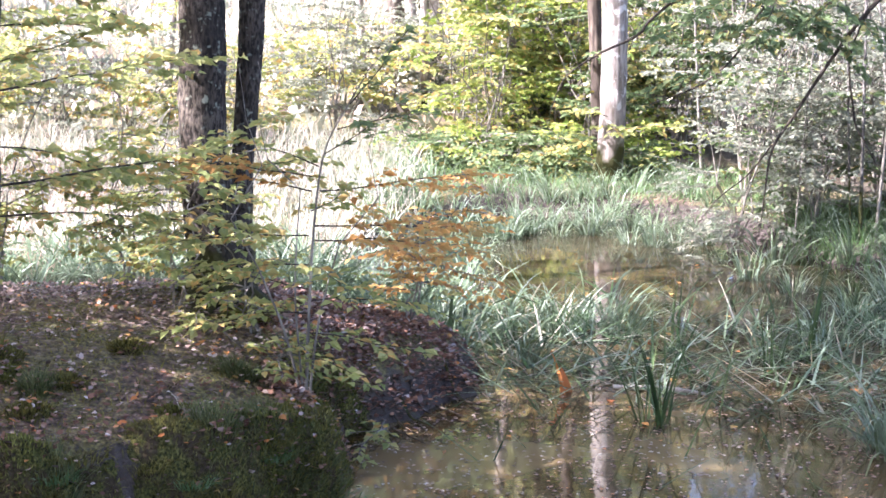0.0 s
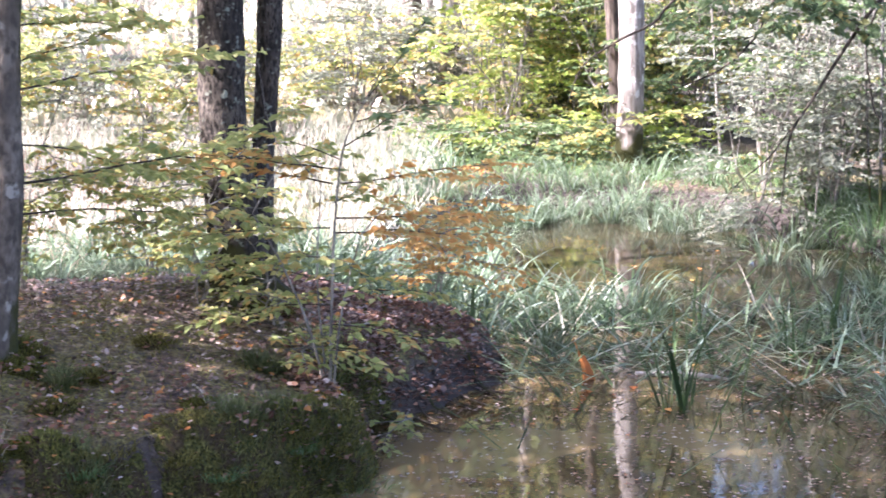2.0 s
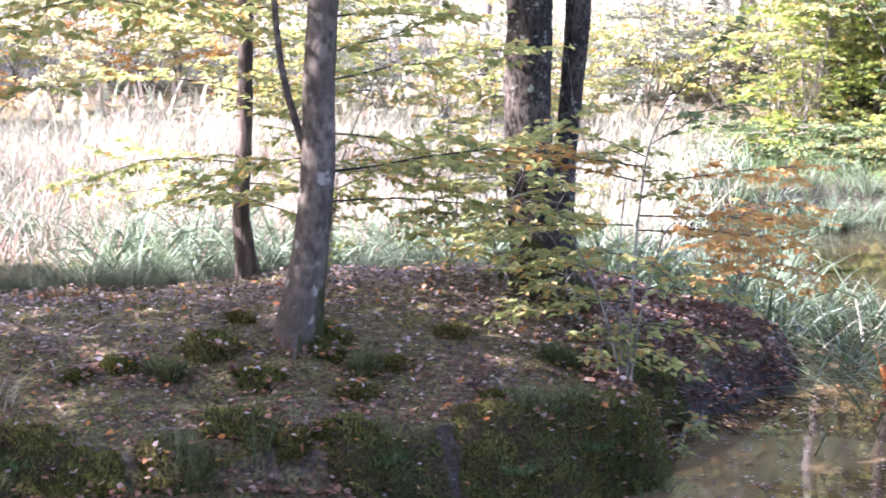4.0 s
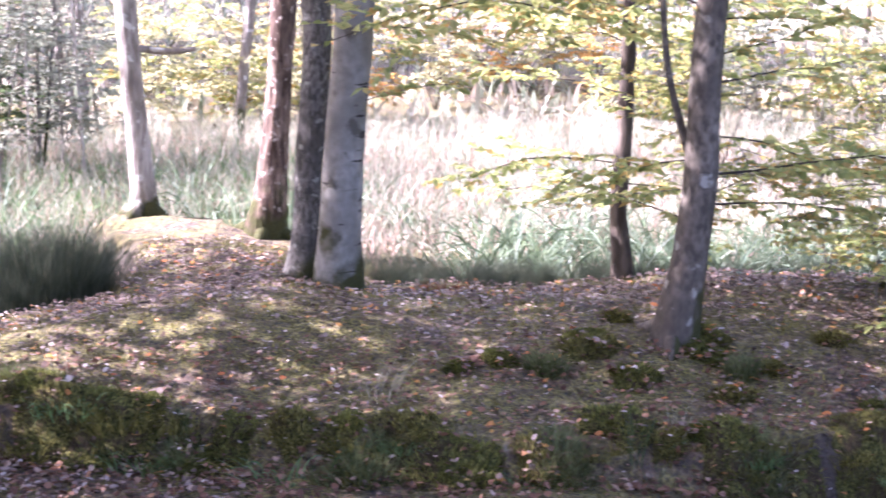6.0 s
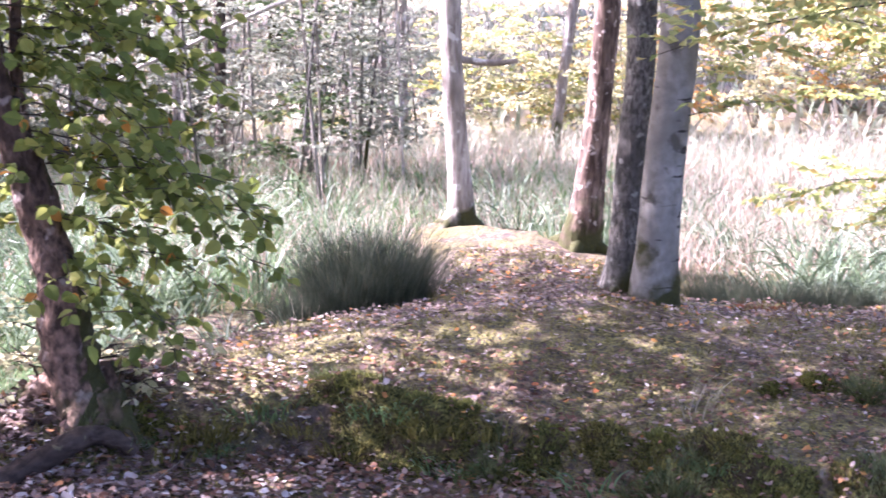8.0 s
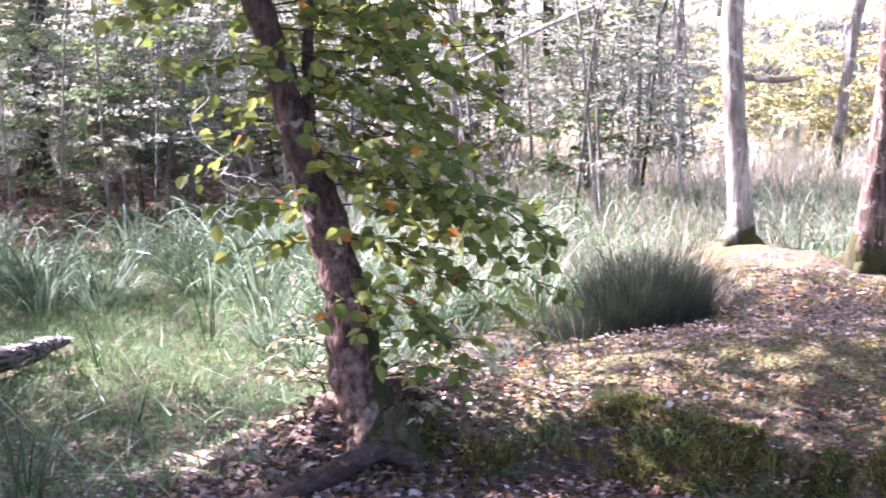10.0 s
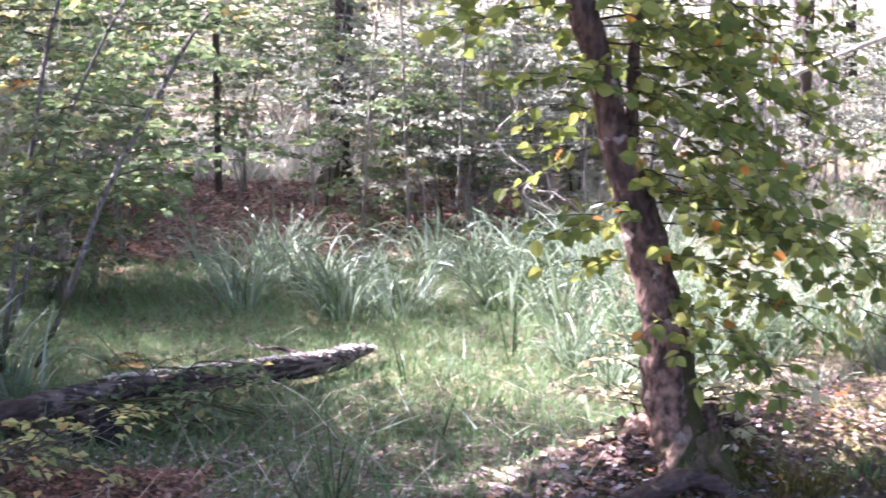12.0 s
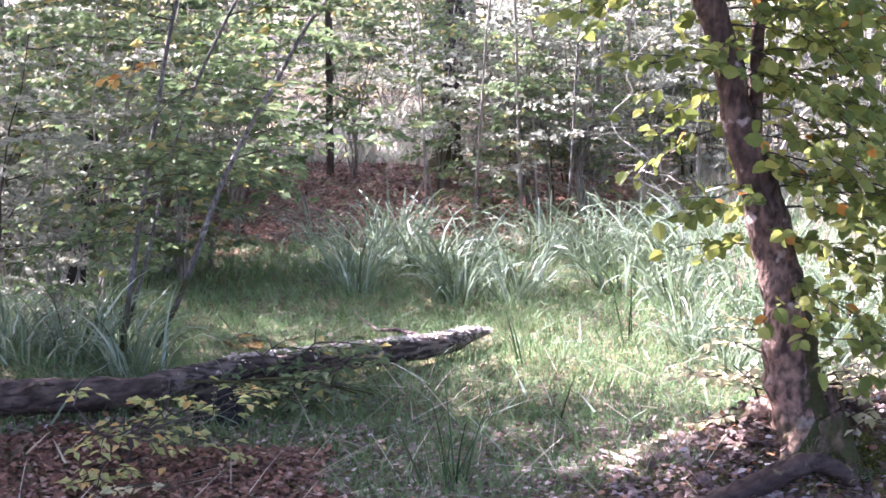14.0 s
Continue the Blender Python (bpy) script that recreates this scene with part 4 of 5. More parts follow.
def tussock(name, mat, label, seed, n, length, width, radius, bend, spread, category="sedge"):
    rng = np.random.default_rng(seed)
    a, r = rng.uniform(0, 6.283, n), radius * np.sqrt(rng.uniform(0, 1, n))
    root = np.stack([r * np.cos(a), r * np.sin(a), np.full(n, -0.06)], 1)
    lean = np.stack([np.cos(a), np.sin(a)], 1) * (rng.uniform(0.05, spread, n))[:, None] + rng.normal(size=(n, 2)) * 0.12
    ob = part(name, *blades(root, lean, length * rng.uniform(0.5, 1.1, n), width * rng.uniform(0.6, 1.2, n), bend * rng.uniform(0.3, 1.3, n), 6, rng), mat)
    return tagged(ob, label, category, kind="stuff")


def scatter_tussocks(models, spots, group, rng, zmin=None):
    for k, (x, y, s) in enumerate(spots):
        src = models[k % len(models)]
        z = float(ground_z(x, y))
        if zmin is not None:
            z = max(z, zmin)
        m = Matrix.LocRotScale((x, y, z), Euler((0, 0, rng.uniform(0, 6.28))), None)
        o = copy_thing(src, m)
        o.scale = (s, s, s)
        tagged(o, group=group)


SEDGES = [tussock("sedge_tussock", SEDGE, "clump of arching blue-green sedge blades", 500 + k, 46, 0.78, 0.021, 0.16, 1.25, 0.9) for k in range(4)]
RUSHES = [tussock("rush_clump", RUSH, "dense dark clump of fine upright rushes", 520 + k, 1000, 0.66, 0.0045, 0.14, 0.34, 0.36, "rush") for k in range(2)]
TALL = [tussock("tall_reed_clump", REED_GREEN, "few upright broad green reed blades", 530 + k, 9, 0.66, 0.016, 0.06, 0.25, 0.45, "reed") for k in range(3)]
rng = np.random.default_rng(31)


def band(az0, az1, d0, d1, n, s0=0.7, s1=1.15):
    out = []
    for k in range(n):
        x, y = polar(az0 + (az1 - az0) * (k + rng.uniform(-0.3, 1.3)) / n, rng.uniform(d0, d1))
        out.append((x, y, rng.uniform(s0, s1)))
    return out


def off_island(spots, gap=0.1):
    return [s for s in spots if float(edge_distance(np.array(s[0]), np.array(s[1]), ISLAND)) < -gap]


scatter_tussocks(SEDGES, band(3.2, 6.5, 12.0, 15.5, 13, 0.35, 0.6) + off_island(band(3.8, 10, 10.3, 11.2, 22, 0.6, 0.95)) + off_island(band(8, 24, 10.2, 11.4, 60, 0.55, 0.85)) + band(-3.5, 3, 14.3, 15.6, 22, 0.3, 0.5)
                 + band(-10, -5, 10.2, 12.4, 11, 0.4, 0.62) + band(-10, -4.5, 12.4, 14, 9, 0.5, 0.7) + band(-3.5, 3, 13.5, 14.4, 22, 0.3, 0.5) + band(-1.5, 3.5, 10.0, 10.9, 7, 0.4, 0.65) + band(-10, -8, 8.6, 9.8, 4, 0.6, 0.8),
                 "sedge round the pond", rng, WATER_Z)
scatter_tussocks(SEDGES, band(46, 57, 11.2, 13.2, 28, 0.5, 0.95) + band(36, 47, 10.4, 13.5, 36, 0.5, 0.95) + band(62, 66, 8.9, 9.9, 8, 0.6, 0.85) + band(18, 33, 11.6, 14.0, 26, 0.5, 0.75) + band(42, 47, 9.2, 10.6, 12, 0.5, 0.8) + [(-5.55, 7.15, 0.4), (-5.8, 7.0, 0.45), (-5.75, 7.4, 0.5), (-5.5, 7.45, 0.35), (-5.95, 7.3, 0.5)],
                 "sedge in the marsh", rng)
scatter_tussocks(RUSHES, off_island([(-5.68, 8.05, 1.0), (-5.74, 7.93, 0.95), (-5.78, 8.17, 1.0), (-5.62, 8.12, 0.9), (-5.86, 8.0, 0.95), (-5.80, 7.80, 0.8), (-5.70, 8.25, 0.85), (-5.86, 7.65, 0.6), (-5.9, 7.5, 0.5)], 0.0) + off_island(band(20, 25.5, 9.6, 10.2, 9, 0.42, 0.58) + band(11, 27, 10.0, 10.7, 18, 0.38, 0.52)), "dark rushes by the bank", rng)
scatter_tussocks(TALL, [(0.28, 8.98, 1.0), (0.33, 9.05, 0.9), (0.24, 9.1, 0.8), (-2.28, 6.72, 0.4), (-2.20, 6.70, 0.35), (0.45, 10.6, 0.8), (0.9, 9.9, 0.9), (1.1, 10.4, 1.0), (-6.18, 4.54, 0.85), (-6.22, 4.63, 0.75), (-6.15, 4.60, 0.6), (-7.48, 6.02, 0.7), (-7.63, 6.82, 0.75), (-6.65, 5.5, 0.5)], "standing reed blades", rng, WATER_Z)
for ob in SEDGES + RUSHES + TALL:
    bpy.data.objects.remove(ob)


def carpet(name, mat, label, count, az, d, length, width, bend, seed, keep=None, spread=0.6, category="grass", steps=3):
    rng = np.random.default_rng(seed)
    a = np.radians(rng.uniform(az[0], az[1], count))
    r = np.sqrt(rng.uniform(d[0] ** 2, d[1] ** 2, count))
    x, y = -r * np.sin(a), r * np.cos(a)
    ok = np.ones(count, bool) if keep is None else keep(x, y)
    x, y = x[ok], y[ok]
    n = len(x)
    root = np.stack([x, y, ground_z(x, y) - 0.02], 1)
    v, f = blades(root, rng.normal(size=(n, 2)) * spread, length * rng.uniform(0.4, 1.2, n), width * rng.uniform(0.6, 1.3, n), bend * rng.uniform(0.3, 1.4, n), steps, rng)
    return tagged(part(name, v, f, mat), label, category, kind="stuff")


def not_island(x, y):
    return (edge_distance(x, y, ISLAND) < -0.05) & (edge_distance(x, y, POND) < 0)


def on_island(x, y):
    return edge_distance(x, y, ISLAND) > -0.15


def off_soil(x, y):
    """False on the bare leafy soil before the dark log."""
    return (np.hypot(x, y) > 8.15 + 0.25 * waves(x, y, 4, 14)) | (np.degrees(np.arctan2(-x, y)) < 56.5 + 2.5 * waves(x, y, 3, 15))


def mossy(x, y):
    e = edge_distance(x, y, ISLAND)
    near = ease(9.0, 7.3, np.hypot(x, y))
    return waves(x, y, 2.4, 12) * 0.35 + 0.6 * waves(x, y, 13, 13) + 0.34 * near + 0.06


carpet("meadow_grass", MEADOW, "tall bleached sunlit meadow grass beyond the island", 26000, (5, 46), (11.4, 17.5), 0.36, 0.007, 0.6, 41, not_island, 0.4)
carpet("meadow_grass", MEADOW, "pale sunlit meadow grass far behind the trees", 36000, (-22, 50), (17.5, 60), 0.4, 0.06, 0.5, 45, None, 0.6)
carpet("marsh_grass", GRASS, "fine green marsh grass", 62000, (43, 68), (7.4, 13), 0.13, 0.0055, 0.9, 42, lambda x, y: not_island(x, y) & off_soil(x, y))
carpet("meadow_grass", MEADOW, "pale sunlit grass in the clearing behind the wood", 4000, (53, 58), (16.8, 20.5), 0.3, 0.03, 0.5, 50, None, 0.6)
carpet("marsh_grass", GRASS, "green grass on the far shore of the pond", 6000, (-6, 7), (13.6, 16), 0.16, 0.007, 0.6, 46, lambda x, y: edge_distance(x, y, POND) < 0.15)
carpet("marsh_grass", GRASS, "green sedge leaves among the bleached meadow", 5000, (28, 46), (10.4, 15), 0.38, 0.010, 0.6, 47, not_island, 0.5)
carpet("marsh_grass", GRASS, "short green grass on the sunny bank of the pond", 9000, (-11, -5.5), (11.6, 14.5), 0.2, 0.008, 0.6, 49, lambda x, y: ground_z(x, y) > WATER_Z - 0.06)
carpet("withered_stalks", STALK, "pinkish withered stalks among the meadow grass", 4500, (14, 46), (10.6, 16), 0.34, 0.012, 0.5, 48, not_island, 0.5)
carpet("moss_tufts", MOSS_BLADES, "short mossy turf on the island", 150000, (3, 47), (6.2, 10.8), 0.05, 0.007, 0.5, 43,
       lambda x, y: (edge_distance(x, y, ISLAND) > -0.35) & (ground_z(x, y) > -0.3) & ((x < -1.4) | (y < 8.35) | (ground_z(x, y) > -0.1)) & (mossy(x, y) > np.random.default_rng(1).normal(size=x.shape) * 0.1), 0.9, "moss", 2)


def litter(name, mat, label, count, az, d, size, seed, keep=None, zmin=-9.0, lift=0.008):
    rng = np.random.default_rng(seed)
    a = np.radians(rng.uniform(az[0], az[1], count))
    r = np.sqrt(rng.uniform(d[0] ** 2, d[1] ** 2, count))
    x, y = -r * np.sin(a), r * np.cos(a)
    ok = np.ones(count, bool) if keep is None else keep(x, y)
    x, y = x[ok], y[ok]
    n = len(x)
    p = np.stack([x, y, np.maximum(ground_z(x, y), zmin) + lift + rng.uniform(0, 0.015, n)], 1)
    L = size * rng.uniform(0.6, 1.3, n)
    v, f = curled_leaves(p, rng.normal(size=(n, 3)) * [1, 1, 0.15], unit(np.array([0, 0, 1.0]) + rng.normal(size=(n, 3)) * 0.3), L, L * 0.75, rng)
    return tagged(part(name, v, f, mat), label, "fallen leaves", kind="stuff")


litter("fallen_leaves", LITTER, "brown and bleached fallen leaves on moss", 84000, (3, 48), (6.2, 10.8), 0.023, 51,
       lambda x, y: on_island(x, y) & ((x < -1.5) | (y < 8.3) | (ground_z(x, y) > -0.12)) & (mossy(x, y) < 0.03 + np.random.default_rng(2).normal(size=x.shape) * 0.34))
litter("fallen_leaves", LITTER, "brown fallen leaves on the marsh edge", 15000, (30, 68), (6.4, 8.6), 0.030, 52, lambda x, y: not_island(x, y) & off_soil(x, y))
litter("fallen_leaves", LITTER_YELLOW, "orange and rusty fallen leaves", 1500, (3, 48), (6.2, 10.8), 0.032, 53, on_island)
litter("fallen_leaves", LITTER_RED, "red-brown leaves on the island's mossy slope", 6000, (3, 48), (6.2, 8.0), 0.028, 49, on_island)
litter("fallen_leaves", LITTER_RED, "red-brown leaf carpet on the far bank", 22000, (48, 64), (12.6, 17), 0.036, 54)
litter("fallen_leaves", LITTER_RED, "brown leaves at the foot of the bank", 8000, (8, 46), (5.6, 7.8), 0.034, 55, not_island)


def sapling(x, y, h, r, mat, leafmat, seed, label, sprays=3):
    rng = np.random.default_rng(seed)
    z = float(ground_z(x, y))
    lean = rng.normal(size=2) * 0.06
    rows = [(x, y, z, r * 1.2), (x + lean[0], y + lean[1], z + 0.6, r), (x + lean[0] * 2.2, y + lean[1] * 2.2, z + 1.4, r * 0.85)]
    sp = []
    for k in range(sprays):
        a = rng.uniform(0, 6.283)
        sp.append(((x + lean[0], y + lean[1], z + rng.uniform(0.35, 1.5)), (math.cos(a), math.sin(a), 0.4), rng.uniform(0.3, 0.6), 0.2))
    tree("thicket_sapling", rows, mat, label, h, seed, 6, 0.04, sprays=sp, leafmat=leafmat, leaf=0.045, gap=0.03, flat=0.85, group="thicket saplings")


rng = np.random.default_rng(66)
for k in range(78):
    az0, az1, d0, d1 = [(34, 49, 13.2, 17), (49, 54, 12.6, 16), (-9.5, -3, 13, 16.5)][(0, 1, 0, 2)[k % 4]]
    x, y = polar(rng.uniform(az0, az1), rng.uniform(d0, d1))
    sapling(x, y, rng.uniform(2.4, 3.6), rng.uniform(0.006, 0.014), TWIG_PALE if k % 11 == 4 else (TWIG_GREY, TWIG_GREY, BARK_ASH)[k % 3], LEAF_WILLOW, 1000 + k, "thin grey thicket stem with few leaves", 5)

# ---------- saplings and low branches ----------
SAP = [(-1.17, 8.12, -0.03, 0.009), (-1.16, 8.12, 0.29, 0.007), (-1.14, 8.12, 0.66, 0.005), (-1.10, 8.13, 0.96, 0.004), (-1.00, 8.14, 1.16, 0.003), (-0.92, 8.15, 1.30, 0.002)]
tree("beech_sapling", SAP, TWIG_GREY, "beech sapling with green, yellow and orange leaves", 1.55, 81, 6, 0.05,
     extra=[[(-1.20, 8.10, 0.0, 0.006), (-1.26, 8.08, 0.25, 0.005), (-1.36, 8.06, 0.5, 0.004)], [(-1.15, 8.10, 0.0, 0.006), (-1.11, 8.08, 0.3, 0.005), (-1.03, 8.06, 0.6, 0.003)],
            [(-1.19, 8.13, 0.0, 0.006), (-1.22, 8.14, 0.4, 0.004), (-1.20, 8.15, 0.8, 0.003)]],
     sprays=[((-1.15, 8.12, 0.60), (1, 0.1, 0.0), 0.70, 0.05, LEAF_ORANGE), ((-1.14, 8.12, 0.66), (1, 0.5, 0.0), 0.75, 0.05, LEAF_ORANGE), ((-1.12, 8.13, 0.80), (1, 0.3, 0.1), 0.62, 0.08, LEAF_ORANGE),
             ((-1.10, 8.13, 0.95), (0.8, 0.3, 0.5), 0.45, 0.1, LEAF_GREEN), ((-1.05, 8.13, 1.05), (0.9, -0.2, 0.35), 0.45, 0.1, LEAF_GREEN), ((-1.0, 8.14, 1.15), (0.6, 0.1, 0.7), 0.4, 0.1, LEAF_GREEN),
             ((-1.15, 8.12, 0.86), (-1, 0.1, 0.02), 0.62, 0.05, LEAF_ORANGE), ((-1.15, 8.12, 0.80), (-1, 0.5, 0.08), 0.7, 0.05, LEAF_ORANGE), ((-1.16, 8.12, 0.50), (-1, -0.2, 0.1), 0.55, 0.1, LEAF_BEECH),
             ((-1.16, 8.12, 0.40), (-1, 0.4, 0.1), 0.6, 0.1, LEAF_BEECH), ((-1.16, 8.12, 0.30), (-1, 0.1, 0.0), 0.55, 0.1, LEAF_BEECH), ((-1.16, 8.12, 0.22), (0.8, -0.3, 0.1), 0.5, 0.15, LEAF_BEECH),
             ((-1.16, 8.12, 0.35), (0.9, 0.3, 0.1), 0.6, 0.15, LEAF_BEECH), ((-1.14, 8.12, 0.5), (0.3, -0.9, 0.1), 0.45, 0.15, LEAF_BEECH), ((-1.15, 8.12, 0.72), (0.2, 0.9, 0.1), 0.5, 0.1, LEAF_BEECH),
             ((-1.16, 8.12, 0.62), (-0.9, -0.5, 0.1), 0.6, 0.1, LEAF_BEECH), ((-1.12, 8.12, 0.9), (-0.7, 0.4, 0.2), 0.5, 0.1, LEAF_BEECH), ((-1.16, 8.12, 0.12), (0.6, -0.6, 0.1), 0.35, 0.2, LEAF_BEECH)],
     leafmat=LEAF_BEECH, leaf=0.052)
for k, (x, y, h, mat, label) in enumerate([
        (-1.50, 8.72, 0.42, LEAF_BEECH, "low yellow-green beech growth at the twin tree's foot"), (-1.86, 8.80, 0.9, LEAF_BEECH, "thin young beech before the twin-stemmed tree"),
        
        (-2.2, 9.3, 1.3, LEAF_BEECH, "slim young beech on the island's crest"), (-2.75, 9.1, 1.35, LEAF_BEECH, "slim young beech on the island's crest"), (-0.9, 9.6, 0.75, LEAF_ORANGE, "orange beech growth at the island's tip"),
        (-0.86, 8.72, 0.3, LEAF_BEECH, "low yellow-green beech growth on the brink"), (-1.35, 8.30, 0.3, LEAF_BEECH, "low yellow-green beech growth on the brink")]):
    bush("beech_seedling", (x, y), label, mat, 800 + k, height=h, spread=0.25 + 0.15 * h, stems=3, per=4 if h < 0.5 else 6, leaf=0.045, length=0.3 + 0.22 * h, gap=0.018, wood_mat=TWIG_GREY, thick=0.006, category="sapling", bare=0.2 if h < 0.8 else 0.3)
# leafy shrubs in front of the marsh, with long bent stems
BENT = [[(-8.35, 4.31, -0.05, 0.011), (-8.31, 4.40, 0.54, 0.010), (-8.26, 4.48, 1.06, 0.009), (-8.21, 4.57, 1.57, 0.008), (-8.1, 4.8, 2.4, 0.008)],
        [(-8.52, 4.42, 0.0, 0.008), (-8.46, 4.53, 0.40, 0.007), (-8.40, 4.65, 0.91, 0.007), (-8.28, 4.86, 1.46, 0.006), (-8.0, 5.2, 2.2, 0.007)],
        [(-8.36, 4.5, -0.05, 0.011), (-8.30, 4.62, 0.23, 0.011), (-8.20, 4.80, 0.76, 0.010), (-8.07, 5.01, 1.20, 0.009), (-7.95, 5.20, 1.56, 0.008), (-7.6, 5.6, 2.1, 0.007)]]
ob = thing("bent_shrub", (-8.4, 4.4, float(ground_z(-8.4, 4.4))), "tall leafy shrub with long pale leaning stems", "shrub")
rng = np.random.default_rng(91)
for rows in BENT:
    p = curve_through(rows, 22)
    stem = part("stem", *tube(p[:, :3], p[:, 3] * 1.3, 7, 0.05, rng), BARK_ASH, ob, smooth=True)
    wood, pos, axs = Heap(), [], []
    for j in range(12):
        o = p[min(21, 5 + j * 13 // 12 + rng.integers(0, 5)), :3]
        a = rng.uniform(0, 6.283)
        spray(wood, pos, axs, o, [math.cos(a), math.sin(a), rng.uniform(-0.1, 0.4)], rng.uniform(0.4, 0.9), rng, droop=0.2, gap=0.034)
    part("twig", *wood.out(), TWIG, stem)
    foliage("foliage", pos, axs, LEAF_GREEN, stem, rng, 0.06, flat=0.8)
# unseen crown added above the stems to shade the island and the rushes
pos, axs = [], []
for o, c in [((-8.1, 4.8, 2.4), (-8.2, 5.3, 4.2)), ((-8.0, 5.2, 2.2), (-8.0, 6.2, 4.6)), ((-7.6, 5.6, 2.1), (-7.2, 6.1, 3.8)), ((-8.0, 5.2, 2.2), (-8.9, 6.4, 4.4)), ((-7.6, 5.6, 2.1), (-7.4, 6.9, 4.2)), ((-8.1, 4.8, 2.4), (-7.3, 5.0, 4.0)), ((-8.0, 5.2, 2.2), (-9.2, 6.6, 3.4)), ((-8.0, 5.2, 2.2), (-8.6, 7.0, 3.6)), ((-8.1, 4.8, 2.4), (-9.3, 5.0, 4.0)), ((-8.0, 5.2, 2.2), (-9.0, 5.7, 3.9))]:
    part("limb", *tube(curve_through([(*o, 0.009), ((o[0] + c[0]) / 2, (o[1] + c[1]) / 2, (o[2] + c[2]) / 2 + 0.2, 0.007), (*c, 0.004)], 10)[:, :3], np.linspace(0.010, 0.004, 10), 5), TWIG, ob)
    n = 330
    pos.append(np.array(c) + rng.normal(size=(n, 3)) * [0.62, 0.62, 0.38])
    axs.append(rng.normal(size=(n, 3)) * [1, 1, 0.4])
foliage("crown", pos, axs, LEAF_GREEN, ob, rng, 0.15, flat=0.5)
wood, pos, axs = Heap(), [], []
spray(wood, pos, axs, (-8.24, 4.52, 1.3), (-0.35, -0.5, -0.05), 0.3, rng, droop=0.2, gap=0.02)
twig = part("twig", *wood.out(), TWIG, ob)
foliage("foliage", pos, axs, LEAF_ORANGE, twig, rng, 0.06, "orange autumn leaves")
settle(ob)
for k, (az, d, h, m) in enumerate([(62.6, 8.0, 0.40, LEAF_BEECH), (44.5, 7.75, 0.22, LEAF_YELLOW), (42.6, 7.75, 0.2, LEAF_YELLOW), (60.3, 7.35, 0.16, LEAF_YELLOW), (58.0, 8.9, 0.5, LEAF_GREEN), (66.5, 9.6, 1.4, LEAF_WILLOW)]):
    bush("hazel_shrub", polar(az, d), "low leafy shrub beside fallen wood" if h < 1 else "leafy green shrub before the marsh", m, 850 + k, height=h, spread=0.35 + 0.2 * h, stems=4 if h < 0.45 else 5, per=3 if h < 0.45 else 5, leaf=0.055, length=0.35 + 0.15 * h, gap=0.035)

# an oak that leans in from beyond the pond's right bank, its twigs hanging over the water
ob = thing("overhanging_oak", (3.4, 11.6, float(ground_z(3.4, 11.6))), "dark oak leaning over the pond with hanging leafy twigs", "tree")
rng = np.random.default_rng(93)
p = curve_through([(3.4, 11.6, -0.5, 0.2), (3.3, 11.6, 1.2, 0.16), (3.2, 11.7, 3.2, 0.14), (3.1, 11.7, 6.5, 0.08)], 24)
part("trunk", *tube(p[:, :3], p[:, 3], 12, 0.03, rng), BARK_DARK, ob, smooth=True)
for rows in [[(3.2, 11.7, 2.9, 0.05), (2.4, 11.8, 2.3, 0.03), (1.59, 11.87, 1.41, 0.013), (1.34, 11.91, 1.05, 0.011), (1.14, 11.93, 0.71, 0.009), (1.03, 11.94, 0.51, 0.008), (1.0, 11.95, 0.2, 0.004), (0.98, 11.95, 0.0, 0.002)],
             [(3.2, 11.7, 3.1, 0.05), (1.8, 11.9, 2.4, 0.02), (0.44, 11.99, 1.39, 0.009), (0.23, 11.99, 1.18, 0.008), (0.0, 12.0, 1.06, 0.007), (-0.2, 12.0, 0.91, 0.004), (-0.28, 12.0, 0.7, 0.002)],
             [(3.2, 11.7, 3.3, 0.05), (2.0, 11.9, 2.4, 0.02), (0.99, 11.95, 1.4, 0.008), (0.82, 11.96, 1.1, 0.007), (0.6, 11.98, 0.89, 0.006), (0.31, 11.99, 0.77, 0.003)],
             [(3.2, 11.7, 2.7, 0.05), (2.2, 11.8, 2.2, 0.02), (1.51, 11.89, 1.28, 0.006), (1.49, 11.89, 0.76, 0.006), (1.56, 11.88, 0.59, 0.005), (1.67, 11.86, 0.4, 0.003)],
             [(1.03, 11.94, 0.55, 0.006), (0.9, 11.9, 0.38, 0.005), (0.72, 11.9, 0.22, 0.004), (0.6, 11.9, 0.05, 0.002)]]:
    part("limb", *tube(curve_through(rows, 24)[:, :3], curve_through(rows, 24)[:, 3], 6, 0.06, rng), TWIG, ob, smooth=True)
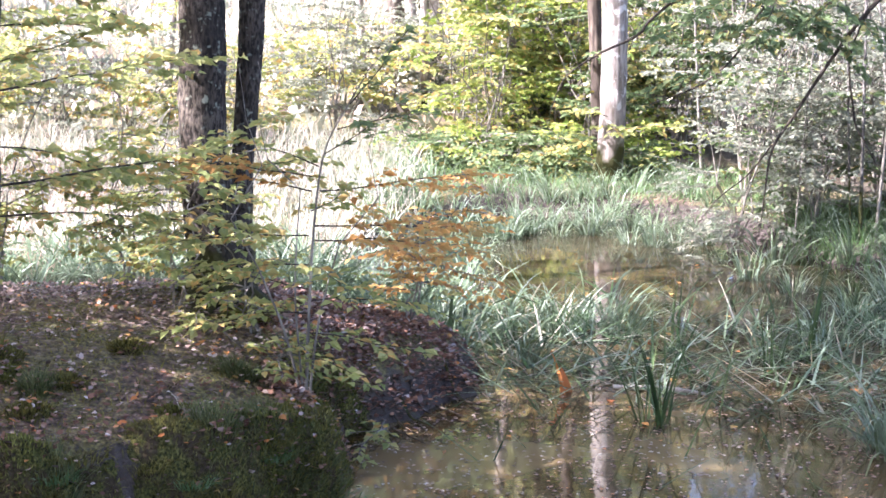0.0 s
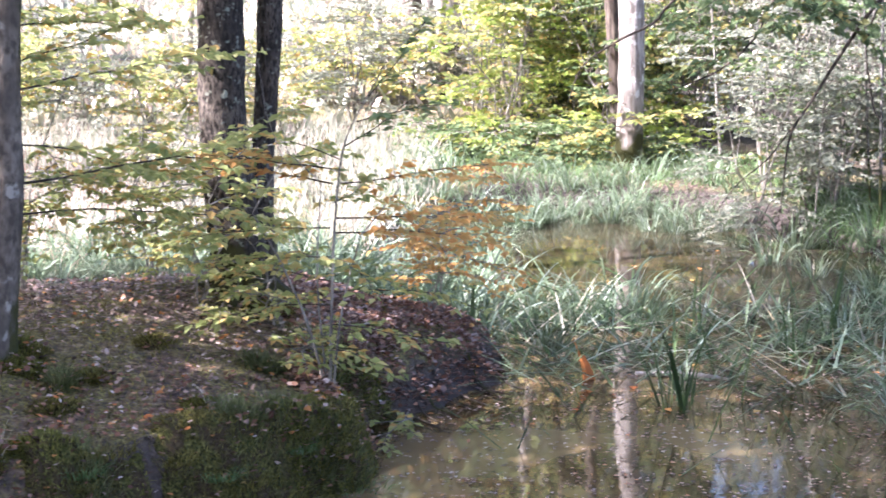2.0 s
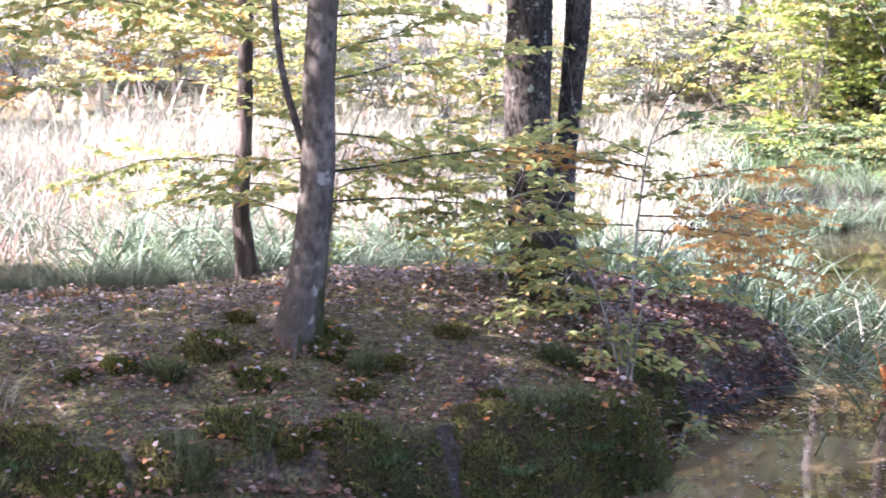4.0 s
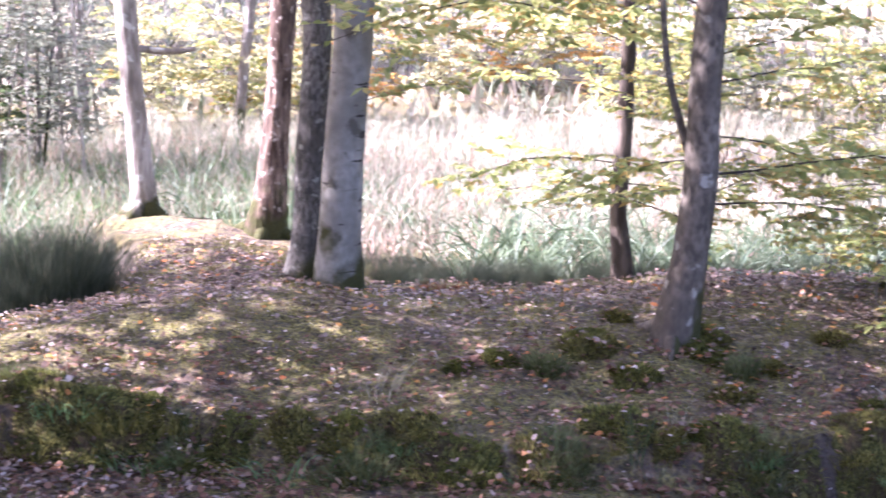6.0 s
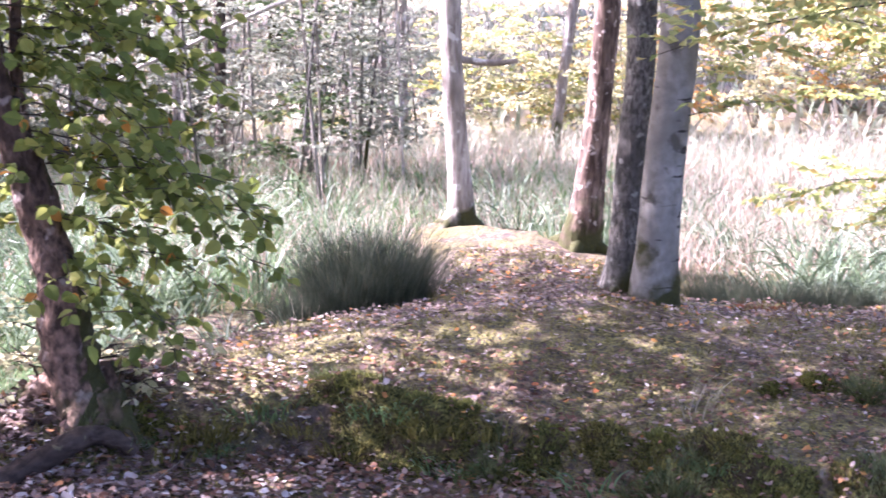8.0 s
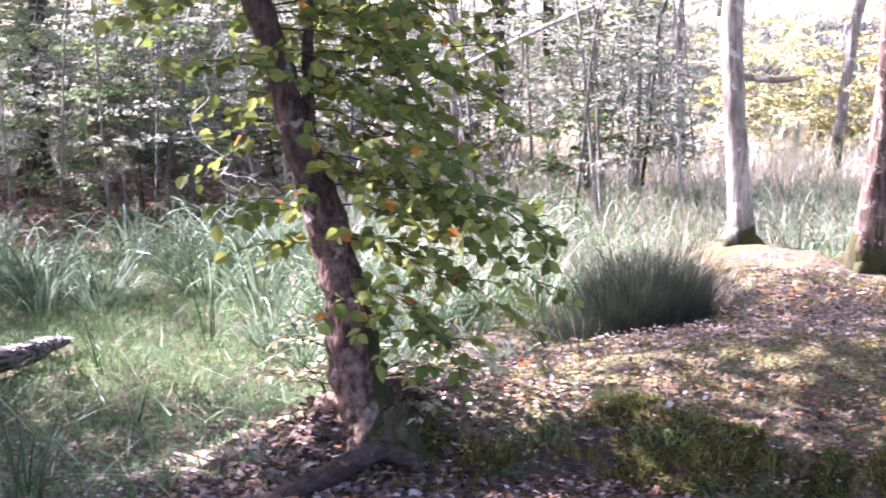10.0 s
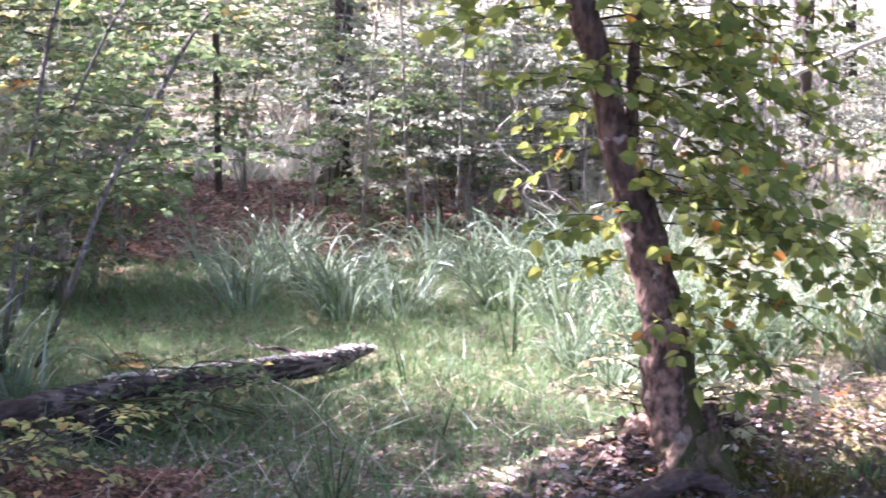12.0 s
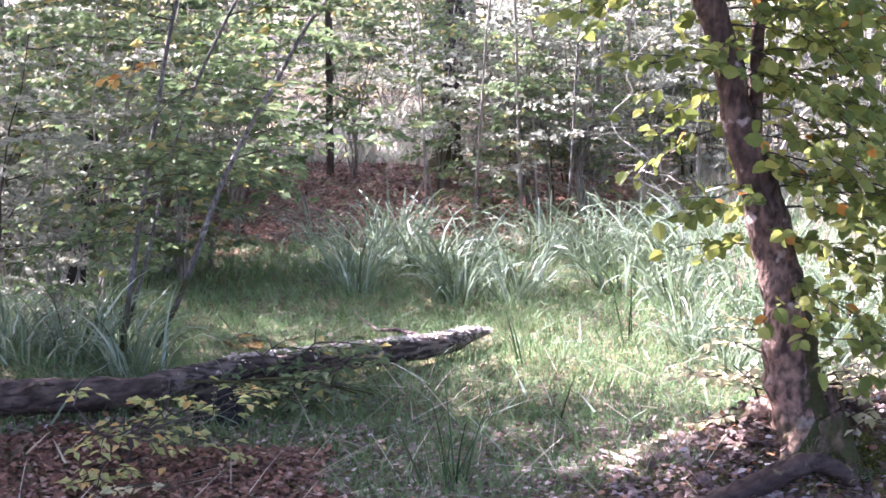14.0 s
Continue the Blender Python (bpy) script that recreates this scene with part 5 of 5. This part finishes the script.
for o, w, L in [((0.95, 11.95, 1.35), (0.6, -0.2, -0.1), 0.5), ((0.9, 11.95, 1.25), (-0.6, 0.2, -0.1), 0.45), ((0.8, 11.96, 1.1), (-0.7, -0.3, -0.2), 0.4), ((1.1, 11.9, 1.3), (0.7, 0.1, -0.2), 0.45), ((0.75, 11.96, 1.25), (0.3, -0.6, 0.0), 0.4),
                ((0.6, 11.98, 0.95), (-0.6, 0.2, -0.1), 0.35), ((1.3, 11.9, 1.4), (0.5, -0.2, -0.2), 0.4), ((0.75, 11.9, 1.5), (0.8, 0.2, -0.15), 0.6), ((0.9, 11.8, 1.5), (-0.8, -0.2, -0.25), 0.6), ((1.05, 11.9, 1.45), (-0.3, -0.7, -0.2), 0.5), ((0.85, 12.0, 1.4), (0.9, -0.4, -0.3), 0.5), ((0.6, 11.9, 1.45), (-0.5, 0.4, -0.2), 0.45), ((1.5, 11.9, 1.5), (-0.5, -0.2, -0.2), 0.5)]:
    wood, pos, axs = Heap(), [], []
    spray(wood, pos, axs, o, w, L, rng, droop=0.3, gap=0.02)
    twig = part("twig", *wood.out(), TWIG, ob)
    foliage("foliage", pos, axs, LEAF_GREEN, twig, rng, 0.07, flat=0.7)
settle(ob)

# ---------- fallen wood ----------


def log(name, rows, mat, label, seed, sides=12, rough=0.05, category="log", stubs=0):
    rng = np.random.default_rng(seed)
    p = curve_through(rows, 6 * len(rows))
    ob = thing(name, rows[0][:3], label, category)
    part("trunk" if rows[0][3] > 0.03 else "stick", *tube(p[:, :3], p[:, 3], sides, rough, rng), mat, ob, smooth=True)
    for k in range(stubs):
        i = rng.integers(3, len(p) - 2)
        w = np.array([rng.normal(), rng.normal(), rng.uniform(-0.1, 0.5)]) * 0.25
        q = p[i, :3] + w * np.linspace(0, 1, 5)[:, None] + rng.normal(size=(5, 3)) * 0.012
        part("broken_branch", *tube(q, np.linspace(p[i, 3] * 0.4, p[i, 3] * 0.08, 5), 5), mat, ob)
    settle(ob)
    return ob


FALLEN = [(-8.08, 6.26, -0.17, 0.012), (-7.98, 6.06, -0.145, 0.036), (-7.85, 5.78, -0.13, 0.055), (-7.81, 5.19, -0.10, 0.062), (-7.75, 4.53, -0.06, 0.066), (-7.66, 4.18, -0.04, 0.066), (-7.58, 3.95, -0.03, 0.05)]
log("fallen_log", FALLEN, DEADWOOD, "fallen rotting log with bleached upper side across the marsh", 901, 16, 0.04, stubs=4)
log("mossy_log", [(-7.52, 4.05, -0.02, 0.06), (-7.55, 3.75, 0.0, 0.075), (-7.58, 3.38, 0.04, 0.08), (-7.59, 3.0, 0.06, 0.085)], LOG_BROWN, "dark wet rotting log among low shrubs", 902, 12, 0.06, stubs=2)
log("rotten_stump", [(-7.40, 4.28, -0.28, 0.13), (-7.41, 4.28, -0.12, 0.10), (-7.42, 4.27, -0.03, 0.08)], BLACKWOOD, "black rotten stump beneath the log", 903, 10, 0.09, "stump")
log("dead_snag", [(-9.70, 4.73, 0.0, 0.058), (-9.69, 4.77, 0.38, 0.044), (-9.67, 4.80, 0.53, 0.050), (-9.65, 4.83, 0.84, 0.042)], BLACKWOOD, "black broken standing dead stem", 904, 10, 0.08, "stump", 2)
log("fallen_stick", [(-5.22, 7.16, 0.05, 0.010), (-5.02, 7.24, 0.11, 0.010), (-4.87, 7.28, 0.15, 0.008), (-4.69, 7.32, 0.19, 0.004)], BARK_BROWN, "thin crooked brown stick lying at the island's edge", 905, 7, 0.08, "stick")
log("exposed_root", [(-5.30, 4.75, -0.18, 0.030), (-5.25, 4.89, -0.13, 0.038), (-5.19, 5.02, -0.10, 0.043), (-5.13, 5.16, -0.05, 0.046), (-5.08, 5.27, 0.0, 0.044), (-5.05, 5.37, 0.02, 0.040), (-5.0, 5.43, 0.0, 0.034), (-4.93, 5.48, -0.05, 0.022)], LOG_BROWN, "smooth grey-brown exposed root at the alder's foot", 906, 12, 0.09, "root", 1)
log("dead_branch", [(-9.44, 9.65, -0.1, 0.016), (-9.24, 9.83, 0.62, 0.014), (-8.76, 10.27, 0.98, 0.015), (-8.52, 10.46, 1.13, 0.016), (-8.23, 10.70, 1.29, 0.018), (-7.7, 11.2, 1.6, 0.02)], TWIG_PALE, "bare bleached branch leaning across the thicket", 907, 7, 0.05, "branch", 5)
log("dead_branch", [(-8.80, 8.05, 1.25, 0.002), (-8.93, 7.97, 1.02, 0.003), (-8.90, 7.98, 0.90, 0.004), (-9.02, 7.93, 0.76, 0.004), (-8.97, 7.96, 0.62, 0.005), (-8.86, 8.08, 0.50, 0.005), (-8.90, 8.05, 0.38, 0.005), (-8.73, 8.21, 0.22, 0.006), (-8.75, 8.3, -0.2, 0.007)], TWIG_PALE, "crooked bleached dead branch", 908, 6, 0.08, "branch", 12)
log("floating_wood", [(0.10, 9.62, -0.35, 0.009), (0.3, 9.6, -0.345, 0.012), (0.42, 9.58, -0.345, 0.010), (0.55, 9.55, -0.355, 0.005)], TWIG_PALE, "pale piece of wood floating among sedge", 910, 7, 0.1, "stick")
for k, (x0, y0, x1, y1) in enumerate([(-7.6, 4.5, -7.05, 4.75), (-7.55, 4.35, -7.0, 4.8), (-7.55, 4.2, -7.05, 4.45), (-7.6, 4.7, -7.15, 4.3)]):
    z0, z1 = float(ground_z(x0, y0)) + 0.12, float(ground_z(x1, y1)) + 0.16
    log("dry_twig", [(x0, y0, z0, 0.006), ((x0 + x1) / 2, (y0 + y1) / 2, (z0 + z1) / 2 + 0.04, 0.005), (x1, y1, z1, 0.003)], BARK_GREY, "thin dry twig sticking out from the log", 920 + k, 5, 0.05, "twig")

# ---------- over the water: bent and fallen sedge, floating leaves ----------


def fallen_blades(name, mat, label, count, az, d, length, width, z, seed, keep=None):
    rng = np.random.default_rng(seed)
    a = np.radians(rng.uniform(*az, count))
    r = rng.uniform(*d, count)
    x, y = -r * np.sin(a), r * np.cos(a)
    ok = np.ones(count, bool) if keep is None else keep(x, y)
    x, y = x[ok], y[ok]
    n = len(x)
    root = np.stack([x, y, np.maximum(ground_z(x, y), WATER_Z) + rng.uniform(0.0, z, n)], 1)
    b = rng.uniform(0, 6.283, n)
    lean = np.stack([np.cos(b), np.sin(b)], 1) * rng.uniform(1.2, 1.9, n)[:, None]
    v, f = blades(root, lean, length * rng.uniform(0.5, 1.1, n), width * rng.uniform(0.6, 1.2, n), 0.12, 4, rng)
    v[:, 2] = np.maximum(v[:, 2], WATER_Z + 0.004 + 0.02 * rng.uniform(0, 1, len(v)))
    return tagged(part(name, v, f, mat), label, "sedge", kind="stuff")


fallen_blades("fallen_sedge", SEDGE, "fallen blue-green sedge blades lying on the water", 520, (-10, 5), (9.2, 11.0), 0.42, 0.012, 0.10, 61, lambda x, y: edge_distance(x, y, ISLAND) < -0.05)
fallen_blades("fallen_reeds", REED_GREEN, "dark green fallen reed blades on the water", 290, (-10, 5), (9.2, 11.4), 0.5, 0.012, 0.12, 67, lambda x, y: edge_distance(x, y, ISLAND) < -0.05)
fallen_blades("fallen_sedge", REED_DEAD, "pale dead sedge blades on the water", 110, (-10, 5), (9.3, 11.0), 0.45, 0.011, 0.06, 62, lambda x, y: edge_distance(x, y, ISLAND) < -0.05)
fallen_blades("fallen_sedge", SEDGE, "bent sedge blades over the marsh", 260, (43, 66), (7.8, 10.5), 0.3, 0.009, 0.08, 63, not_island)
rng = np.random.default_rng(65)
a, r = np.radians(rng.uniform(-9, 3.0, 70)), rng.uniform(7.9, 10.2, 70)
root = np.stack([-r * np.sin(a), r * np.cos(a), np.full(70, WATER_Z - 0.03)], 1)
b = np.where(rng.uniform(size=70) < 0.5, 0.0, np.pi) + rng.normal(size=70) * 0.5
v, f = blades(root, np.stack([np.cos(b), np.sin(b)], 1) * rng.uniform(0.3, 1.3, 70)[:, None], rng.uniform(0.25, 0.6, 70), 0.009, 0.15, 4, rng)
tagged(part("broken_reeds", v, f, REED_GREEN), "dark broken reed stalks slanting out of the water", "reed", kind="stuff")
fallen_blades("dead_twigs", REED_DEAD, "thin dead stalks on the marsh edge", 220, (40, 66), (7.2, 9.5), 0.4, 0.006, 0.03, 64, not_island)


def floating(name, mat, label, count, az, d, size, seed):
    rng = np.random.default_rng(seed)
    a, r = np.radians(rng.uniform(*az, count)), rng.uniform(*d, count)
    x, y = -r * np.sin(a), r * np.cos(a)
    ok = (ground_z(x, y) < WATER_Z - 0.01) & (edge_distance(x, y, ISLAND) < -0.05)
    n = ok.sum()
    p = np.stack([x[ok], y[ok], np.full(n, WATER_Z + 0.005)], 1)
    L = size * rng.uniform(0.5, 1.3, n)
    v, f = leaves(p, rng.normal(size=(n, 3)) * [1, 1, 0.02], unit(np.array([0, 0, 1.0]) + rng.normal(size=(n, 3)) * 0.06), L, L * 0.7, 0.0)
    return tagged(part(name, v, f, mat), label, "fallen leaves", kind="stuff")


floating("floating_leaves", LITTER, "small brown leaves floating on the pond", 4200, (-10, 9), (7.0, 10.2), 0.022, 71)
floating("floating_leaves", LITTER_YELLOW, "yellow leaves floating on the pond", 60, (-9, 6), (8.5, 13), 0.05, 72)
rng = np.random.default_rng(77)
v, f = blades(np.array([(-0.13, 9.5, WATER_Z - 0.02), (-0.12, 9.52, WATER_Z - 0.02)]), np.array([(-0.3, 0.0), (-0.2, 0.05)]), np.array([0.24, 0.15]), 0.06, 0.1, 5, rng)
tagged(part("orange_leaf", v, f, LITTER_YELLOW), "bright orange withered leaf standing in the water", "leaf")

# ---------- turf tufts along the island's near lip ----------
TUFTS = [tussock("grass_tuft", MOSS_BLADES if k else GRASS, "tuft of fine grass and moss on the bank's lip", 940 + k, 160, 0.11, 0.006, 0.13, 1.0, 1.0, "grass") for k in range(3)]
rng = np.random.default_rng(78)
lip = []
near = ISLAND[:7]
for (x0, y0), (x1, y1) in zip(near, near[1:]):
    for k in range(6):
        u = (k + rng.uniform(0, 1)) / 6
        lip.append((x0 + (x1 - x0) * u + rng.normal() * 0.05, y0 + (y1 - y0) * u + rng.normal() * 0.05 + 0.03, rng.uniform(0.7, 1.6) * (0.55 if x0 > -2.2 else 1.0)))
for k in range(3):
    a = rng.uniform(-2.2, 1.6)
    lip.append((-5.19 + 0.19 * math.cos(a), 5.52 + 0.19 * math.sin(a), rng.uniform(0.5, 0.9)))
scatter_tussocks(TUFTS, lip, "turf tufts on the lip", rng)
for ob in TUFTS:
    bpy.data.objects.remove(ob)

# ---------- moss cushions swelling over the island's lip ----------


def cushion(name, mat, label, x, y, size, seed, length=0.022, width=0.0055, count=650, high=0.085):
    """A rounded, lumpy cushion that swells from the ground under it, thatched with short fine shoots."""
    rng = np.random.default_rng(seed)
    r, h = 0.19 * size, high * size
    ph = rng.uniform(0, 6.283, 2)

    def swell(a, u):
        wide = r * u * (1 + 0.22 * np.sin(2 * a + ph[0]) + 0.12 * np.sin(5 * a + ph[1]))
        px, py = x + wide * np.cos(a), y + wide * np.sin(a)
        up = h * np.clip(1 - u ** 2, 0, 1) ** 0.6 * (1 + 0.18 * np.sin(4 * a + ph[1]) * u)
        return np.stack([px, py, ground_z(px, py) + up - 0.012], -1)

    ring, k = np.linspace(0, 6.283, 24, endpoint=False), np.arange(24)
    k2 = (k + 1) % 24
    rings = np.concatenate([swell(ring, np.full(24, q)) for q in (0.02, 0.3, 0.55, 0.75, 0.9, 1.04)])
    rings[:, 2] += rng.normal(size=len(rings)) * 0.006
    tri = np.concatenate([np.concatenate([np.stack([b + k, b + 24 + k, b + 24 + k2], 1), np.stack([b + k, b + 24 + k2, b + k2], 1)]) for b in range(0, 120, 24)])
    bed = tagged(part(name, rings, tri, MOSS_BED, smooth=True), label, "moss", "moss cushions", "stuff")
    a, u = rng.uniform(0, 6.283, count), np.sqrt(rng.uniform(0, 1, count))
    lean = np.stack([np.cos(a), np.sin(a)], 1) * u[:, None] + rng.normal(size=(count, 2)) * 0.4
    part("shoots", *blades(swell(a, u), lean, length * rng.uniform(0.5, 1.2, count), width * rng.uniform(0.6, 1.2, count), 0.35, 2, rng), mat, bed)
    fallen = swell(rng.uniform(0, 6.283, 14), np.sqrt(rng.uniform(0, 1, 14)))
    fallen[:, 2] += 0.022
    return fallen


rng = np.random.default_rng(83)
spots = []
for (x0, y0), (x1, y1) in zip(near[:6], near[1:6]):
    for k in range(6):
        u = (k + rng.uniform(0, 1)) / 6
        out = rng.normal() * 0.10 - 0.03
        nx, ny = (y1 - y0), -(x1 - x0)
        ln = math.hypot(nx, ny)
        spots.append((x0 + (x1 - x0) * u - out * nx / ln, y0 + (y1 - y0) * u - out * ny / ln, rng.uniform(0.4, 0.85)))
for k in range(16):
    u = rng.uniform(0, 1)
    spots.append((-1.15 - 2.1 * u + rng.normal() * 0.1, 7.75 - 0.85 * u + abs(rng.normal()) * 0.35, rng.uniform(0.28, 0.6)))
while len(spots) < 62:
    x, y = rng.uniform(-1.75, -0.95), rng.uniform(7.1, 8.1)
    if -0.34 < float(ground_z(x, y)) < -0.02:
        spots.append((x, y, rng.uniform(0.35, 0.62)))
spots += [(-5.02, 5.63, 0.5), (-5.05, 5.50, 0.45), (-5.10, 5.42, 0.4), (-2.36, 7.66, 0.45), (-2.31, 7.78, 0.4), (-1.22, 8.45, 0.7), (-1.08, 8.55, 0.6), (-1.28, 8.65, 0.75),
          (-1.10, 8.75, 0.6), (-0.98, 8.68, 0.45), (-1.52, 8.90, 0.5), (-1.60, 8.86, 0.45)]
caught = []
for k, (x, y, size) in enumerate(spots):
    if k % 5 == 4:
        caught.append(cushion("grassy_cushion", TURF, "soft cushion of fine grass on the bank", x, y, size, 1500 + k, 0.07, 0.004, 700, 0.06))
    else:
        caught.append(cushion("moss_cushion", MOSS_GREEN if k % 3 else MOSS_BLADES, "rounded dark green moss cushion on the bank", x, y, size, 1500 + k, 0.024, 0.006, 900))
caught = np.concatenate(caught)
for j, (mat, label) in enumerate([(LITTER, "brown leaves caught on the moss"), (LITTER_RED, "dark red-brown leaves caught on the moss"), (LITTER_YELLOW, "orange leaves caught on the moss")]):
    p = caught[j::2][::1 if j < 2 else 5]
    L = 0.03 * rng.uniform(0.6, 1.3, len(p))
    v, f = curled_leaves(p, rng.normal(size=(len(p), 3)) * [1, 1, 0.2], unit(np.array([0, 0, 1.0]) + rng.normal(size=(len(p), 3)) * 0.35), L, L * 0.75, rng)
    tagged(part("fallen_leaves", v, f, mat), label, "fallen leaves", kind="stuff")
# fine roots and twigs on the muddy brink
rng = np.random.default_rng(84)
for k in range(9):
    x, y = -0.98 + 0.34 * k / 8 + rng.normal() * 0.03, 8.75 + 0.75 * k / 8 + rng.normal() * 0.05
    w = np.array([rng.uniform(0.10, 0.24), rng.uniform(-0.30, -0.12)])
    rows = [(x + w[0] * u, y + w[1] * u, max(float(ground_z(x + w[0] * u, y + w[1] * u)), WATER_Z) + 0.012, 0.007 - 0.004 * u) for u in (0, 0.33, 0.67, 1)]
    log("bank_root", rows, TWIG if k % 3 else BARK_GREY, "thin root lying across the muddy brink", 990 + k, 5, 0.08, "root")
litter("fallen_leaves", LITTER_RED, "small dark leaf scraps on the muddy brink", 9000, (3, 9.5), (8.0, 10.2), 0.03, 58, lambda x, y: (ground_z(x, y) > WATER_Z) & (x > -1.6))

# ---------- wet hollows in the marsh ----------


def pool(name, mat, label, az, d, rx, ry, z, seed):
    rng = np.random.default_rng(seed)
    x, y = polar(az, d)
    n = 40
    a = np.linspace(0, 2 * np.pi, n, endpoint=False)
    r = 1 + 0.18 * np.sin(3 * a + rng.uniform(0, 6)) + 0.12 * np.sin(5 * a + rng.uniform(0, 6))
    u = heading(az)
    ring = np.stack([x + rx * r * np.cos(a) * u.y + ry * r * np.sin(a) * u.x, y - rx * r * np.cos(a) * u.x + ry * r * np.sin(a) * u.y, np.full(n, z)], 1)
    v = np.vstack([ring, [(x, y, z)]])
    k = np.arange(n)
    tagged(part(name, v, np.stack([k, (k + 1) % n, np.full(n, n)], 1), mat), label, "water", kind="structure")


pool("puddle", WATER, "small bright puddle mirroring the sky", 59.2, 9.9, 0.09, 0.16, -0.13, 7)

# ---------- small growth on the island ----------
SMALL = [tussock("withered_fern", RUST, "small rusty withered fern tuft", 960, 70, 0.16, 0.010, 0.06, 0.9, 0.9, "fern"),
         tussock("dry_grass_sprig", REED_DEAD, "few thin dry grass stalks", 961, 14, 0.24, 0.004, 0.05, 0.5, 0.7, "grass")]
rng = np.random.default_rng(79)
scatter_tussocks(SMALL[:1], [(-3.84, 8.5, 1.0), (-3.75, 8.55, 0.7), (-4.85, 8.1, 0.5)], "withered ferns", rng)
scatter_tussocks(SMALL[1:], [(-3.30, 6.75, 1.0), (-3.36, 6.8, 0.8), (-2.2, 6.9, 0.8), (-4.4, 6.3, 0.8), (-5.45, 7.15, 1.2), (-5.5, 7.25, 1.2), (-1.5, 7.5, 0.8)], "dry grass sprigs", rng)
for ob in SMALL:
    bpy.data.objects.remove(ob)


def litter_on(rows, count, size, seed, mat, label):
    """Leaves caught on the upper side of a log."""
    rng = np.random.default_rng(seed)
    p = curve_through(rows, 200)[rng.integers(0, 200, count)]
    side = rng.normal(size=count) * 0.4
    pos = p[:, :3] + np.stack([side * p[:, 3], side * p[:, 3] * 0.2, np.sqrt(np.clip(1 - side ** 2, 0.05, 1)) * p[:, 3] * 1.06 + 0.004], 1)
    L = size * rng.uniform(0.5, 1.2, count)
    v, f = curled_leaves(pos, rng.normal(size=(count, 3)) * [1, 1, 0.1], unit(np.array([0, 0, 1.0]) + rng.normal(size=(count, 3)) * 0.25), L, L * 0.75, rng)
    tagged(part("fallen_leaves", v, f, mat), label, "fallen leaves", kind="stuff")


litter_on(FALLEN[:5], 800, 0.026, 981, LITTER_PALE, "pale fallen leaves lying along the log")
litter_on([(-5.25, 4.89, -0.16, 0.036), (-5.13, 5.18, -0.11, 0.044), (-5.03, 5.41, -0.03, 0.034)], 40, 0.035, 982, LITTER, "fallen leaves caught on the root")
# sunlight on the litter here is put into the leaves' pale colour
litter("fallen_leaves", LITTER_PALE, "pale leaves standing in for sunlit litter round the alder's foot", 450, (37, 45.5), (6.7, 8.0), 0.032, 60)
litter("fallen_leaves", LITTER, "thick pale leaf litter at the alder's foot", 2600, (41, 49), (6.9, 8.2), 0.045, 56)
litter("fallen_leaves", LITTER, "brown leaves stuck to the muddy brink", 2600, (3, 9), (8.0, 10.2), 0.034, 59, lambda x, y: (ground_z(x, y) > WATER_Z) & (x > -1.6))
litter("fallen_leaves", LITTER_RED, "red-brown leaf litter on dark soil", 18000, (54, 68), (6.4, 8.5), 0.032, 57, lambda x, y: ~off_soil(x, y))
